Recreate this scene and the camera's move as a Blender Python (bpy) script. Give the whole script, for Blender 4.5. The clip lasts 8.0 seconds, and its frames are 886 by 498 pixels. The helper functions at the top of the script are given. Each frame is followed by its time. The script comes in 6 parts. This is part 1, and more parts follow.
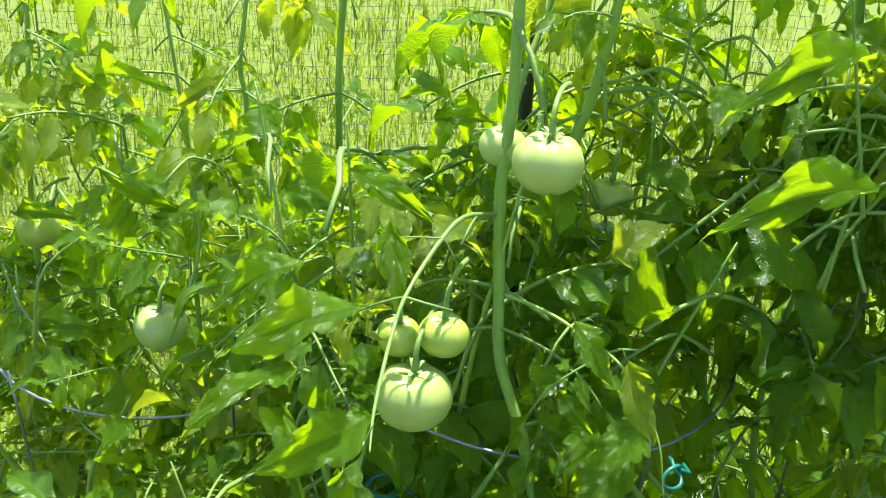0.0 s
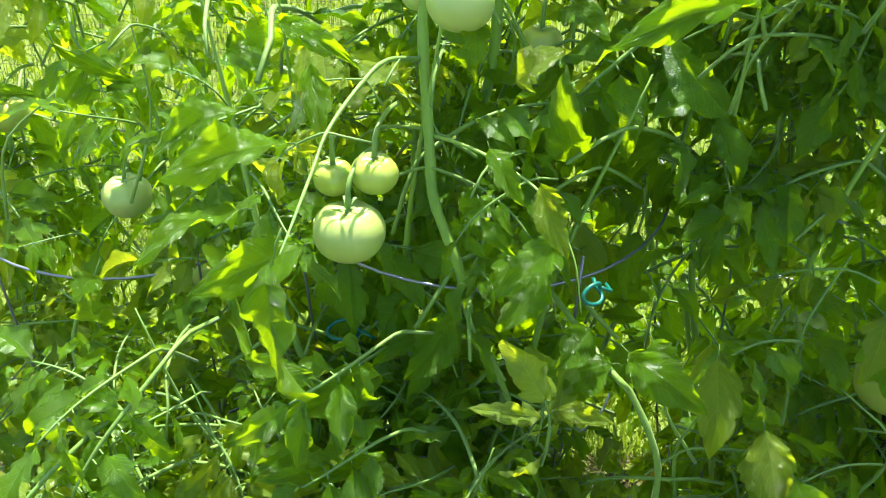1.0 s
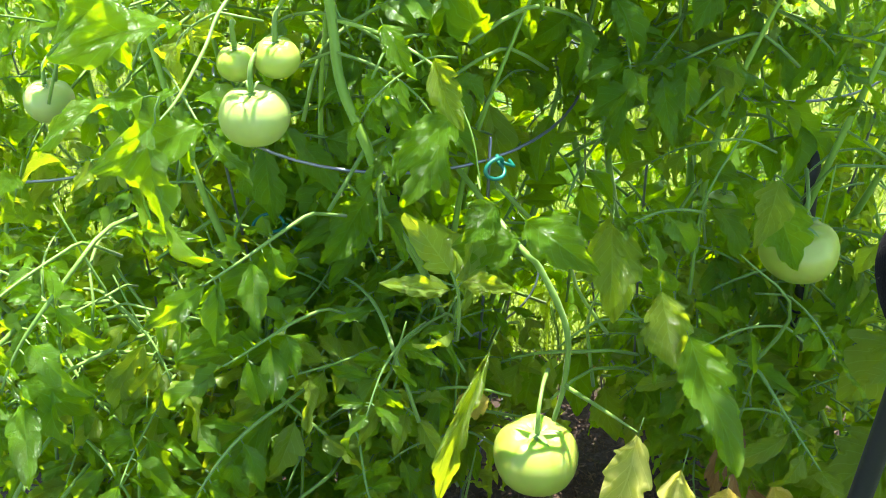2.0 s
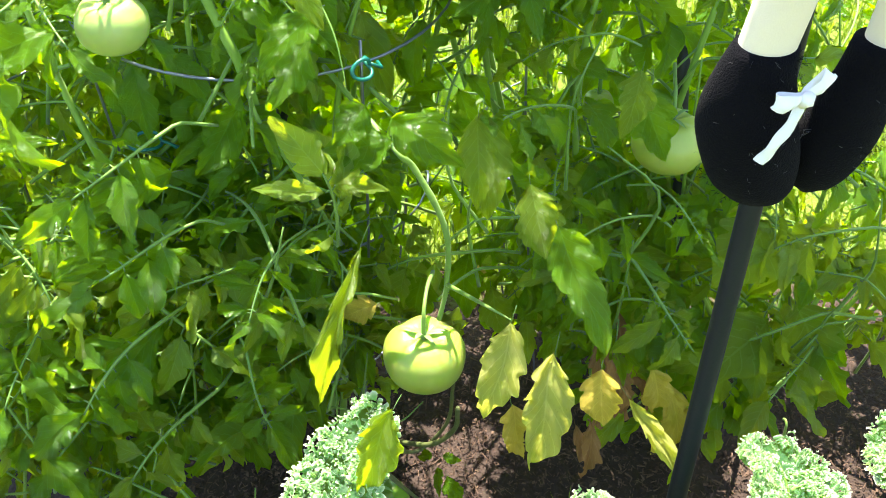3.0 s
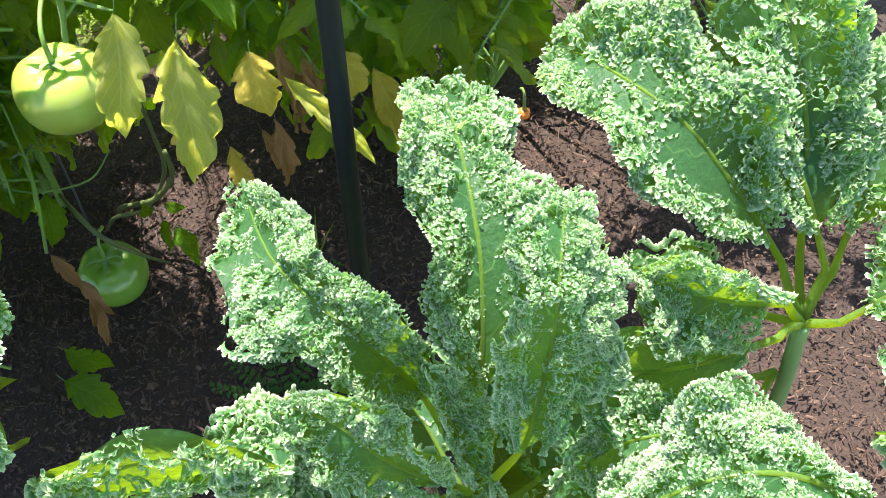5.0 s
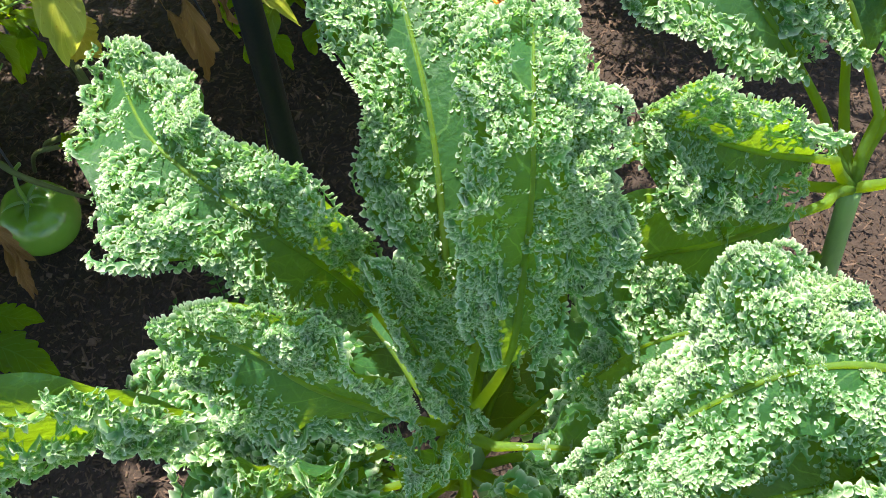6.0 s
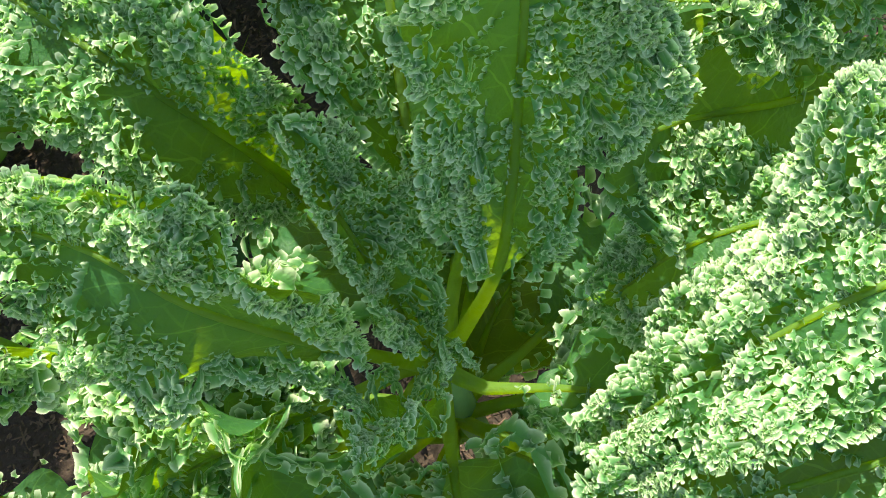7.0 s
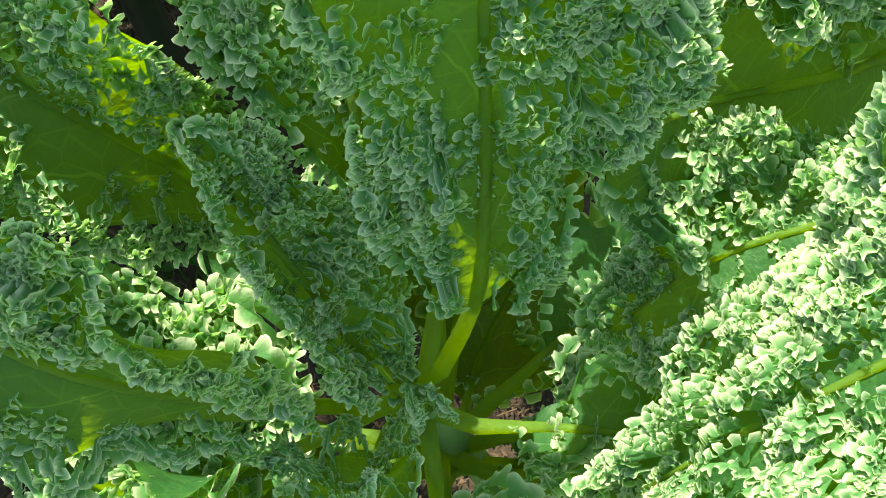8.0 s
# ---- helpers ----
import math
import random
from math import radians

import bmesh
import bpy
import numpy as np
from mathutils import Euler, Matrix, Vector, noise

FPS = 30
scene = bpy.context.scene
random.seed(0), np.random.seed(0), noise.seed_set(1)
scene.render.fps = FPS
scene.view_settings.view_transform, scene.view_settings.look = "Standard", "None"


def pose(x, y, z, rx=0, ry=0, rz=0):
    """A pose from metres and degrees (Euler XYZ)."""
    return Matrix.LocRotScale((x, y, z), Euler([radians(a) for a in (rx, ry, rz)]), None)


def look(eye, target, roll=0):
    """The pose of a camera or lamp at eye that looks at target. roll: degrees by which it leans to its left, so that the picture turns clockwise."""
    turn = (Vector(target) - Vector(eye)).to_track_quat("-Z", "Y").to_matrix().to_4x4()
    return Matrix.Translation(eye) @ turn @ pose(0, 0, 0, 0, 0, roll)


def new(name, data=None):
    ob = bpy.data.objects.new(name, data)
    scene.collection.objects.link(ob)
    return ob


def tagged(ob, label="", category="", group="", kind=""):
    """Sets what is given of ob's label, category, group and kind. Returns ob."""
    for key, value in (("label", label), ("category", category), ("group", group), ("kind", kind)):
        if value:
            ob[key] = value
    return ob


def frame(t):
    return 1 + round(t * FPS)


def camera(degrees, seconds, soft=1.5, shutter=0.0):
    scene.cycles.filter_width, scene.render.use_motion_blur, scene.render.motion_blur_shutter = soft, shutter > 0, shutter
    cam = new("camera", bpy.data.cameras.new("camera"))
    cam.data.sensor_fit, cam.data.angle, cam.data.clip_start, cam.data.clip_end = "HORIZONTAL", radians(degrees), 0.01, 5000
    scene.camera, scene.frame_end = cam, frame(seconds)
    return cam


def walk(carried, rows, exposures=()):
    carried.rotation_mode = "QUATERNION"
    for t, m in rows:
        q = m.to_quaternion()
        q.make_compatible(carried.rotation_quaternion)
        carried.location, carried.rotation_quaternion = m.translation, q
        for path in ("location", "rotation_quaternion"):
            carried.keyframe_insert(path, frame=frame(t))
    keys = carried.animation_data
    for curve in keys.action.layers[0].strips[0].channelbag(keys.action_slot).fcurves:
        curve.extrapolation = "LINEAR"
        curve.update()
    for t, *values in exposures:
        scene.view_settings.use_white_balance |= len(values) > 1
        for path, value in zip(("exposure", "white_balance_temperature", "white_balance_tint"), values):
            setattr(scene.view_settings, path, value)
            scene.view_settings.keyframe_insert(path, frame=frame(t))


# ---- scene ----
cam = camera(50.1, 8.0, soft=1.0)
PATH = [
    (0, (0.046, 0.013, 1.294), (-0.062, 1.787, 0.377), 3.1),
    (0.5, (0.083, -0.02, 1.283), (-0.032, 1.695, 0.261), 1.1),
    (1, (0.121, -0.054, 1.273), (0.001, 1.618, 0.181), -0.2),
    (1.5, (0.154, -0.077, 1.257), (0.062, 1.56, 0.112), -0.7),
    (1.7, (0.169, -0.086, 1.252), (0.075, 1.53, 0.077), -1.3),
    (2.8, (0.224, -0.125, 1.234), (0.271, 1.409, -0.048), -0.9),
    (3, (0.235, -0.129, 1.227), (0.311, 1.378, -0.086), -0.9),
    (3.5, (0.263, -0.131, 1.209), (0.367, 1.307, -0.177), -1.7),
    (4, (0.302, -0.134, 1.181), (0.514, 1.181, -0.312), -1.9),
    (4.5, (0.337, -0.13, 1.144), (0.654, 1.038, -0.448), -1.2),
    (4.7, (0.353, -0.131, 1.128), (0.687, 0.987, -0.497), -1.5),
    (5.8, (0.411, -0.096, 0.97), (0.758, 0.915, -0.72), -6.0),
    (6, (0.415, -0.089, 0.933), (0.728, 0.904, -0.774), -7.6),
    (6.5, (0.43, -0.068, 0.849), (0.703, 0.854, -0.906), -9.5),
    (7, (0.443, -0.043, 0.789), (0.692, 0.855, -0.98), -10.7),
    (7.5, (0.456, -0.027, 0.754), (0.669, 0.881, -1.015), -13.7),
    (8, (0.472, -0.009, 0.733), (0.667, 0.875, -1.051), -15.2),
]
walk(cam, [(t, look(eye, target, roll)) for t, eye, target, roll in PATH], [(0.0, 1.42, 6600, 10), (1.7, 1.98, 6700, 10), (3.0, 2.22, 6900, 11), (4.0, 2.05, 6700, 13), (4.7, 1.9, 6400, 14), (6.0, 1.5, 6700, 6), (7.0, 1.45, 7400, -5), (8.0, 1.45, 8000, -13)])

# ---------------------------------------------------------------- light
SUN_TO = Vector((0.02, 0.40, 1.0)).normalized()      # the way to the sun: high behind the plants
world = bpy.data.worlds.new("sky")
scene.world = world
world.use_nodes = True
wn, wl = world.node_tree.nodes, world.node_tree.links
sky = wn.new("ShaderNodeTexSky")
sky.sky_type, sky.sun_disc = "NISHITA", False
sky.sun_elevation = math.asin(SUN_TO.z)
sky.sun_rotation = math.atan2(SUN_TO.x, SUN_TO.y)
wl.new(sky.outputs[0], wn["Background"].inputs[0])
wn["Background"].inputs[1].default_value = 0.125
sun = new("sun", bpy.data.lights.new("sun", "SUN"))
sun.data.energy, sun.data.angle, sun.data.color = 5.0, radians(0.55), (1.0, 0.95, 0.86)
sun.matrix_world = look(SUN_TO * 6, (0, 0, 0))

# ---------------------------------------------------------------- materials


def material(name):
    m = bpy.data.materials.new(name)
    m.use_nodes = True
    return m, m.node_tree.nodes, m.node_tree.links


def node(nodes, kind, **values):
    n = nodes.new("ShaderNode" + kind)
    for k, v in values.items():
        n.inputs[k.replace("_", " ")].default_value = v
    return n


def math_node(nodes, links, op, a, b=None, clamp=False):
    n = nodes.new("ShaderNodeMath")
    n.operation, n.use_clamp = op, clamp
    for i, v in enumerate((a, b)):
        if v is None:
            continue
        if isinstance(v, (int, float)):
            n.inputs[i].default_value = v
        else:
            links.new(v, n.inputs[i])
    return n.outputs[0]


def mix_node(nodes, links, f, a, b, blend="MIX"):
    n = nodes.new("ShaderNodeMix")
    n.data_type, n.blend_type = "RGBA", blend
    for i, v in ((0, f), (6, a), (7, b)):
        if isinstance(v, (int, float)):
            n.inputs[i].default_value = v
        elif isinstance(v, tuple):
            n.inputs[i].default_value = (*v, 1) if len(v) == 3 else v
        else:
            links.new(v, n.inputs[i])
    return n.outputs[2]


def grain(nodes, links, scale, detail=4.0, where=None):
    n = node(nodes, "TexNoise", Scale=scale, Detail=detail)
    if where is not None:
        links.new(where, n.inputs[0])
    return n.outputs[0]


def leaf_material(name, dark, light, glow, through_share, rough=0.5, vein=0.5, edge=None, spots=None, ribs=7.0, glow_veins=0.0, vein_tint=None, patchy=False, shine=0.32, relief_by=0.5, pure=0.65):
    """A leaf: mottled colour that differs from leaf to leaf, veins along its UV, light that shines through it."""
    m, n, l = material(name)
    bsdf = n["Principled BSDF"]
    out = n["Material Output"]
    coord = n.new("ShaderNodeTexCoord")
    info = n.new("ShaderNodeObjectInfo")
    geo = n.new("ShaderNodeNewGeometry")
    fine = grain(n, l, 160.0, 5.0, coord.outputs["Object"])
    broad = grain(n, l, 22.0, 3.0, coord.outputs["Object"])
    each = math_node(n, l, "ADD", math_node(n, l, "MULTIPLY", info.outputs["Random"], 0.5), math_node(n, l, "MULTIPLY", geo.outputs["Random Per Island"], 0.5))
    f = math_node(n, l, "ADD", math_node(n, l, "MULTIPLY", each, 0.6), math_node(n, l, "MULTIPLY", broad, 0.5), True)
    base = mix_node(n, l, f, dark, light)
    base = mix_node(n, l, math_node(n, l, "MULTIPLY", fine, 0.35), base, light)
    sep = n.new("ShaderNodeSeparateXYZ")
    l.new(coord.outputs["UV"], sep.inputs[0])
    across = math_node(n, l, "ABSOLUTE", math_node(n, l, "SUBTRACT", sep.outputs[1], 0.5))
    mid = math_node(n, l, "LESS_THAN", across, 0.018)
    run = math_node(n, l, "FRACT", math_node(n, l, "MULTIPLY", math_node(n, l, "SUBTRACT", sep.outputs[0], math_node(n, l, "MULTIPLY", across, 0.55)), ribs))
    side = math_node(n, l, "LESS_THAN", math_node(n, l, "ABSOLUTE", math_node(n, l, "SUBTRACT", run, 0.5)), 0.05)
    if patchy:                                            # side veins that bend, fade and fork
        bent = math_node(n, l, "ADD", math_node(n, l, "SUBTRACT", run, 0.5), math_node(n, l, "MULTIPLY", math_node(n, l, "SUBTRACT", grain(n, l, 45.0, 2.0, coord.outputs["Object"]), 0.5), 0.8))
        side = math_node(n, l, "LESS_THAN", math_node(n, l, "ABSOLUTE", bent), 0.022)
        net = n.new("ShaderNodeTexVoronoi")
        net.feature = "DISTANCE_TO_EDGE"
        net.inputs["Scale"].default_value = 95.0
        l.new(coord.outputs["Object"], net.inputs[0])
        side = math_node(n, l, "MAXIMUM", side, math_node(n, l, "MULTIPLY", math_node(n, l, "LESS_THAN", net.outputs["Distance"], 0.03), 0.35))
    veins = math_node(n, l, "MULTIPLY", math_node(n, l, "MAXIMUM", mid, side), vein)
    base = mix_node(n, l, veins, base, vein_tint or tuple(min(1, c * 1.5 + 0.05) for c in light))
    # edge colour: a paler margin, plus sunlit brightness painted along the rim
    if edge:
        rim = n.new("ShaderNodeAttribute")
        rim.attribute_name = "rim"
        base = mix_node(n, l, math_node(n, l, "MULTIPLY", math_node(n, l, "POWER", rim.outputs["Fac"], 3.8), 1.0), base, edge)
    if spots:
        blot = n.new("ShaderNodeValToRGB")
        l.new(grain(n, l, 55.0, 5.0, coord.outputs["Object"]), blot.inputs[0])
        blot.color_ramp.elements[0].position, blot.color_ramp.elements[1].position = 0.62, 0.72
        base = mix_node(n, l, blot.outputs[0], base, spots)
    l.new(base, bsdf.inputs["Base Color"])
    bsdf.inputs["Roughness"].default_value = rough
    bsdf.inputs["Specular IOR Level"].default_value = shine
    bump = node(n, "Bump", Strength=relief_by, Distance=0.004)
    relief = math_node(n, l, "ADD", math_node(n, l, "MULTIPLY", run, 1.2), math_node(n, l, "ADD", fine, math_node(n, l, "MULTIPLY", grain(n, l, 9.0, 1.0, coord.outputs["Object"]), 2.5)))
    l.new(math_node(n, l, "SUBTRACT", relief, veins), bump.inputs["Height"])
    l.new(bump.outputs[0], bsdf.inputs["Normal"])
    trans = n.new("ShaderNodeBsdfTranslucent")
    l.new(mix_node(n, l, pure, base, glow), trans.inputs[0])
    l.new(bump.outputs[0], trans.inputs[1])
    mix = n.new("ShaderNodeMixShader")
    l.new(math_node(n, l, "ADD", math_node(n, l, "MULTIPLY", veins, glow_veins), through_share, True), mix.inputs[0])
    l.new(bsdf.outputs[0], mix.inputs[1])
    l.new(trans.outputs[0], mix.inputs[2])
    l.new(mix.outputs[0], out.inputs[0])
    return m


def plain_material(name, a, b, scale, rough=0.6, metal=0.0, bump=0.3, depth=0.002, fine=220.0, sheen=0.0, coat=0.0, scatter=0.0, stretch=None, shine=0.5):
    """A surface with broad blotches and fine grain of two colours, and relief from both."""
    m, n, l = material(name)
    bsdf = n["Principled BSDF"]
    coord = n.new("ShaderNodeTexCoord")
    where = coord.outputs["Object"]
    if stretch:
        mapping = node(n, "Mapping", Scale=stretch)
        l.new(where, mapping.inputs[0])
        where = mapping.outputs[0]
    info = n.new("ShaderNodeObjectInfo")
    geo = n.new("ShaderNodeNewGeometry")
    broad, small = grain(n, l, scale, 4.0, where), grain(n, l, fine, 4.0, where)
    f = math_node(n, l, "ADD", math_node(n, l, "MULTIPLY", broad, 0.7), math_node(n, l, "MULTIPLY", small, 0.4))
    each = math_node(n, l, "ADD", info.outputs["Random"], geo.outputs["Random Per Island"])
    f = math_node(n, l, "ADD", f, math_node(n, l, "MULTIPLY", math_node(n, l, "SUBTRACT", each, 1.0), 0.35), True)
    l.new(mix_node(n, l, f, a, b), bsdf.inputs["Base Color"])
    bsdf.inputs["Roughness"].default_value, bsdf.inputs["Metallic"].default_value = rough, metal
    bsdf.inputs["Specular IOR Level"].default_value = shine
    bsdf.inputs["Sheen Weight"].default_value, bsdf.inputs["Coat Weight"].default_value = sheen, coat
    if scatter:
        bsdf.inputs["Subsurface Weight"].default_value = scatter
        bsdf.inputs["Subsurface Radius"].default_value = (0.5, 1.0, 0.2)
        bsdf.inputs["Subsurface Scale"].default_value = 0.022
    bm_ = node(n, "Bump", Strength=bump, Distance=depth)
    l.new(math_node(n, l, "ADD", broad, small), bm_.inputs["Height"])
    l.new(bm_.outputs[0], bsdf.inputs["Normal"])
    return m


M_LEAF = leaf_material("tomato_leaf", (0.022, 0.100, 0.004), (0.11, 0.28, 0.012), (0.58, 0.89, 0.002), 0.52, 0.27, 0.5, shine=0.95, relief_by=1.0, pure=0.88)
M_LEAF_PALE = leaf_material("tomato_leaf_pale", (0.09, 0.24, 0.03), (0.27, 0.42, 0.075), (0.72, 0.87, 0.008), 0.58, 0.27, 0.5, shine=0.95, relief_by=1.0, pure=0.88)
M_LEAF_YELLOW = leaf_material("tomato_leaf_yellowing", (0.46, 0.52, 0.10), (0.60, 0.60, 0.18), (0.86, 0.86, 0.06), 0.60, 0.5, 0.4, spots=(0.30, 0.22, 0.06))
M_LEAF_GOLD = leaf_material("tomato_leaf_gold", (0.60, 0.44, 0.05), (0.68, 0.55, 0.10), (0.9, 0.7, 0.05), 0.4, 0.55, 0.3, spots=(0.35, 0.2, 0.06))
M_LEAF_DRY = leaf_material("tomato_leaf_dry", (0.20, 0.10, 0.035), (0.36, 0.20, 0.08), (0.5, 0.28, 0.08), 0.25, 0.8, 0.3)
# blade green darkened so that gaps between the frills look deeply shaded
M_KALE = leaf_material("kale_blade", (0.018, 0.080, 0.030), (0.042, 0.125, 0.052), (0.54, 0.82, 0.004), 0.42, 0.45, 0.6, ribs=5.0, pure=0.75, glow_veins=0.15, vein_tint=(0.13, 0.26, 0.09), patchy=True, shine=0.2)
# frill margins are pale; the near-white adds painted sunlight
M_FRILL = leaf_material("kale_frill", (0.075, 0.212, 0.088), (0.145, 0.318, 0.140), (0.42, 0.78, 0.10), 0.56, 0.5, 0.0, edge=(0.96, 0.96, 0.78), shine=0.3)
M_RIB = leaf_material("kale_rib", (0.10, 0.22, 0.06), (0.18, 0.32, 0.09), (0.80, 0.88, 0.01), 0.70, 0.45, 0.0)
M_STALK = plain_material("kale_stalk", (0.12, 0.24, 0.08), (0.22, 0.34, 0.13), 40.0, 0.5, stretch=(1, 1, 0.3))
M_STEM = plain_material("tomato_stem", (0.13, 0.28, 0.025), (0.25, 0.41, 0.06), 50.0, 0.5, sheen=0.12, stretch=(1, 1, 0.35))
M_OLDSTEM = plain_material("tomato_old_stem", (0.06, 0.085, 0.022), (0.13, 0.15, 0.05), 60.0, 0.6, bump=0.5)
M_BRANCH = plain_material("tomato_side_stem", (0.07, 0.18, 0.018), (0.18, 0.31, 0.045), 70.0, 0.5, sheen=0.15)
M_FRUIT_PALE = plain_material("tomato_skin_pale", (0.31, 0.41, 0.10), (0.44, 0.51, 0.17), 26.0, 0.40, bump=0.05, fine=90.0, coat=0.15, scatter=0.6)
M_FRUIT = plain_material("tomato_skin_green", (0.25, 0.35, 0.035), (0.42, 0.49, 0.10), 26.0, 0.36, bump=0.05, fine=90.0, coat=0.25, scatter=0.6)
M_FRUIT_DARK = plain_material("tomato_skin_dark_green", (0.11, 0.25, 0.025), (0.20, 0.34, 0.05), 26.0, 0.25, bump=0.05, fine=90.0, coat=0.4, scatter=0.3)
M_FRUIT_ORANGE = plain_material("tomato_skin_orange", (0.72, 0.17, 0.02), (0.85, 0.28, 0.03), 26.0, 0.25, bump=0.05, fine=90.0, coat=0.4, scatter=0.3)
M_CALYX = plain_material("tomato_calyx", (0.10, 0.24, 0.04), (0.2, 0.36, 0.08), 60.0, 0.55, sheen=0.4)
M_WIRE = plain_material("galvanised_wire", (0.16, 0.18, 0.23), (0.30, 0.32, 0.38), 30.0, 0.4, 0.8, 0.15, 0.0005)
M_POST = plain_material("black_post", (0.012, 0.012, 0.014), (0.03, 0.03, 0.032), 25.0, 0.5, 0.0, 0.2, 0.0006)
M_STAKE = plain_material("coated_stake", (0.006, 0.008, 0.011), (0.014, 0.017, 0.022), 18.0, 0.5, 0.0, 0.3, 0.0006, fine=400.0, shine=0.22)
M_FELT = plain_material("black_felt", (0.0025, 0.0025, 0.0035), (0.006, 0.006, 0.008), 40.0, 0.97, 0.0, 0.7, 0.002, fine=900.0, sheen=0.02, shine=0.04)
M_LINT = plain_material("grey_lint", (0.06, 0.06, 0.065), (0.16, 0.16, 0.17), 40.0, 0.9, bump=0.05)
M_CLOTH = plain_material("cream_cloth", (0.66, 0.54, 0.38), (0.82, 0.72, 0.55), 22.0, 0.9, 0.0, 0.35, 0.001, fine=1200.0, sheen=0.2)
M_TROUSER = plain_material("grey_cloth", (0.05, 0.05, 0.052), (0.09, 0.09, 0.095), 50.0, 0.9, 0.0, 0.4, 0.001, fine=1200.0)
M_RIBBON = plain_material("white_ribbon", (0.72, 0.72, 0.72), (0.85, 0.85, 0.85), 60.0, 0.6, 0.0, 0.3, 0.0006, fine=1500.0)
M_TIE = plain_material("green_tie", (0.0, 0.10, 0.07), (0.005, 0.19, 0.14), 60.0, 0.4)
M_TAG = plain_material("white_tag", (0.72, 0.73, 0.72), (0.82, 0.82, 0.82), 60.0, 0.5, bump=0.05)
M_INK = plain_material("grey_print", (0.2, 0.2, 0.22), (0.3, 0.3, 0.32), 60.0, 0.6, bump=0.05)
M_TAG_YELLOW = plain_material("yellow_tag", (0.75, 0.55, 0.03), (0.8, 0.62, 0.06), 40.0, 0.45, bump=0.05)
M_TAG_RED = plain_material("red_print", (0.6, 0.05, 0.02), (0.7, 0.1, 0.03), 40.0, 0.45, bump=0.05)
M_CHIP = plain_material("bark_chip", (0.008, 0.005, 0.003), (0.21, 0.135, 0.10), 30.0, 0.9, 0.0, 0.6, 0.002, fine=300.0, stretch=(1, 1, 1), shine=0.12)
M_GRASS = leaf_material("grass_blade", (0.060, 0.130, 0.006), (0.165, 0.235, 0.02), (0.45, 0.62, 0.02), 0.4, 0.5, 0.0)
M_NET = plain_material("black_net", (0.012, 0.013, 0.012), (0.022, 0.022, 0.022), 30.0, 0.5, bump=0.05)
M_HERB = leaf_material("herb_leaf", (0.02, 0.075, 0.015), (0.05, 0.13, 0.03), (0.2, 0.4, 0.03), 0.35, 0.5, 0.0)


def ground_material():
    m, n, l = material("bed_and_lawn")
    bsdf = n["Principled BSDF"]
    coord = n.new("ShaderNodeTexCoord")
    where = coord.outputs["Object"]
    sep = n.new("ShaderNodeSeparateXYZ")
    l.new(where, sep.inputs[0])
    broad, small, wide = grain(n, l, 9.0, 5.0, where), grain(n, l, 130.0, 5.0, where), grain(n, l, 1.3, 4.0, where)
    earth = mix_node(n, l, broad, (0.012, 0.007, 0.005), (0.035, 0.021, 0.015))
    earth = mix_node(n, l, math_node(n, l, "MULTIPLY", small, 0.6), earth, (0.075, 0.045, 0.033))
    lawn = mix_node(n, l, small, (0.05, 0.10, 0.005), (0.155, 0.22, 0.018))
    lawn = mix_node(n, l, math_node(n, l, "MULTIPLY", wide, 0.35), lawn, (0.20, 0.25, 0.03))
    border = math_node(n, l, "ADD", sep.outputs[1], math_node(n, l, "MULTIPLY", broad, 0.25))
    share = math_node(n, l, "MULTIPLY", math_node(n, l, "SUBTRACT", border, 1.22), 9.0, True)
    front = math_node(n, l, "MULTIPLY", math_node(n, l, "SUBTRACT", -0.75, border), 9.0, True)
    ends = math_node(n, l, "ABSOLUTE", math_node(n, l, "SUBTRACT", math_node(n, l, "ADD", sep.outputs[0], math_node(n, l, "MULTIPLY", broad, 0.25)), 0.3))
    ends = math_node(n, l, "MULTIPLY", math_node(n, l, "SUBTRACT", ends, 2.4), 9.0, True)
    share = math_node(n, l, "MAXIMUM", share, math_node(n, l, "MAXIMUM", front, ends))
    l.new(mix_node(n, l, share, earth, lawn), bsdf.inputs["Base Color"])
    bsdf.inputs["Roughness"].default_value = 0.9
    bump = node(n, "Bump", Strength=0.7, Distance=0.01)
    l.new(math_node(n, l, "ADD", small, broad), bump.inputs["Height"])
    l.new(bump.outputs[0], bsdf.inputs["Normal"])
    return m


M_GROUND = ground_material()

# ---------------------------------------------------------------- building helpers


class Shape:
    """Collects corners and faces of one mesh."""

    def __init__(self):
        self.v, self.f, self.uv, self.slot, self.rim, self.n = [], [], [], [], [], 0

    def add(self, v, f, uv=None, slot=0, rim=None):
        v = np.asarray(v, float)
        self.v.append(v)
        self.f += [tuple(int(i) + self.n for i in face) for face in f]
        self.slot += [slot] * len(f)
        self.uv.append(np.asarray(uv, float) if uv is not None else np.zeros((len(v), 2)))
        self.rim.append(np.asarray(rim, float) if rim is not None else np.zeros(len(v)))
        self.n += len(v)
        return self

    def mesh(self, name, *mats, smooth=True):
        me = bpy.data.meshes.new(name)
        me.from_pydata(np.concatenate(self.v).tolist(), [], self.f)
        for m in mats:
            me.materials.append(m)
        me.polygons.foreach_set("material_index", self.slot)
        me.polygons.foreach_set("use_smooth", [smooth] * len(self.f))
        uv = np.concatenate(self.uv)
        corner = np.zeros(len(me.loops), int)
        me.loops.foreach_get("vertex_index", corner)
        me.uv_layers.new(name="map").data.foreach_set("uv", uv[corner].ravel())
        rim = np.concatenate(self.rim)
        if rim.any():
            me.attributes.new("rim", "FLOAT", "POINT").data.foreach_set("value", rim)
        me.update()
        return me


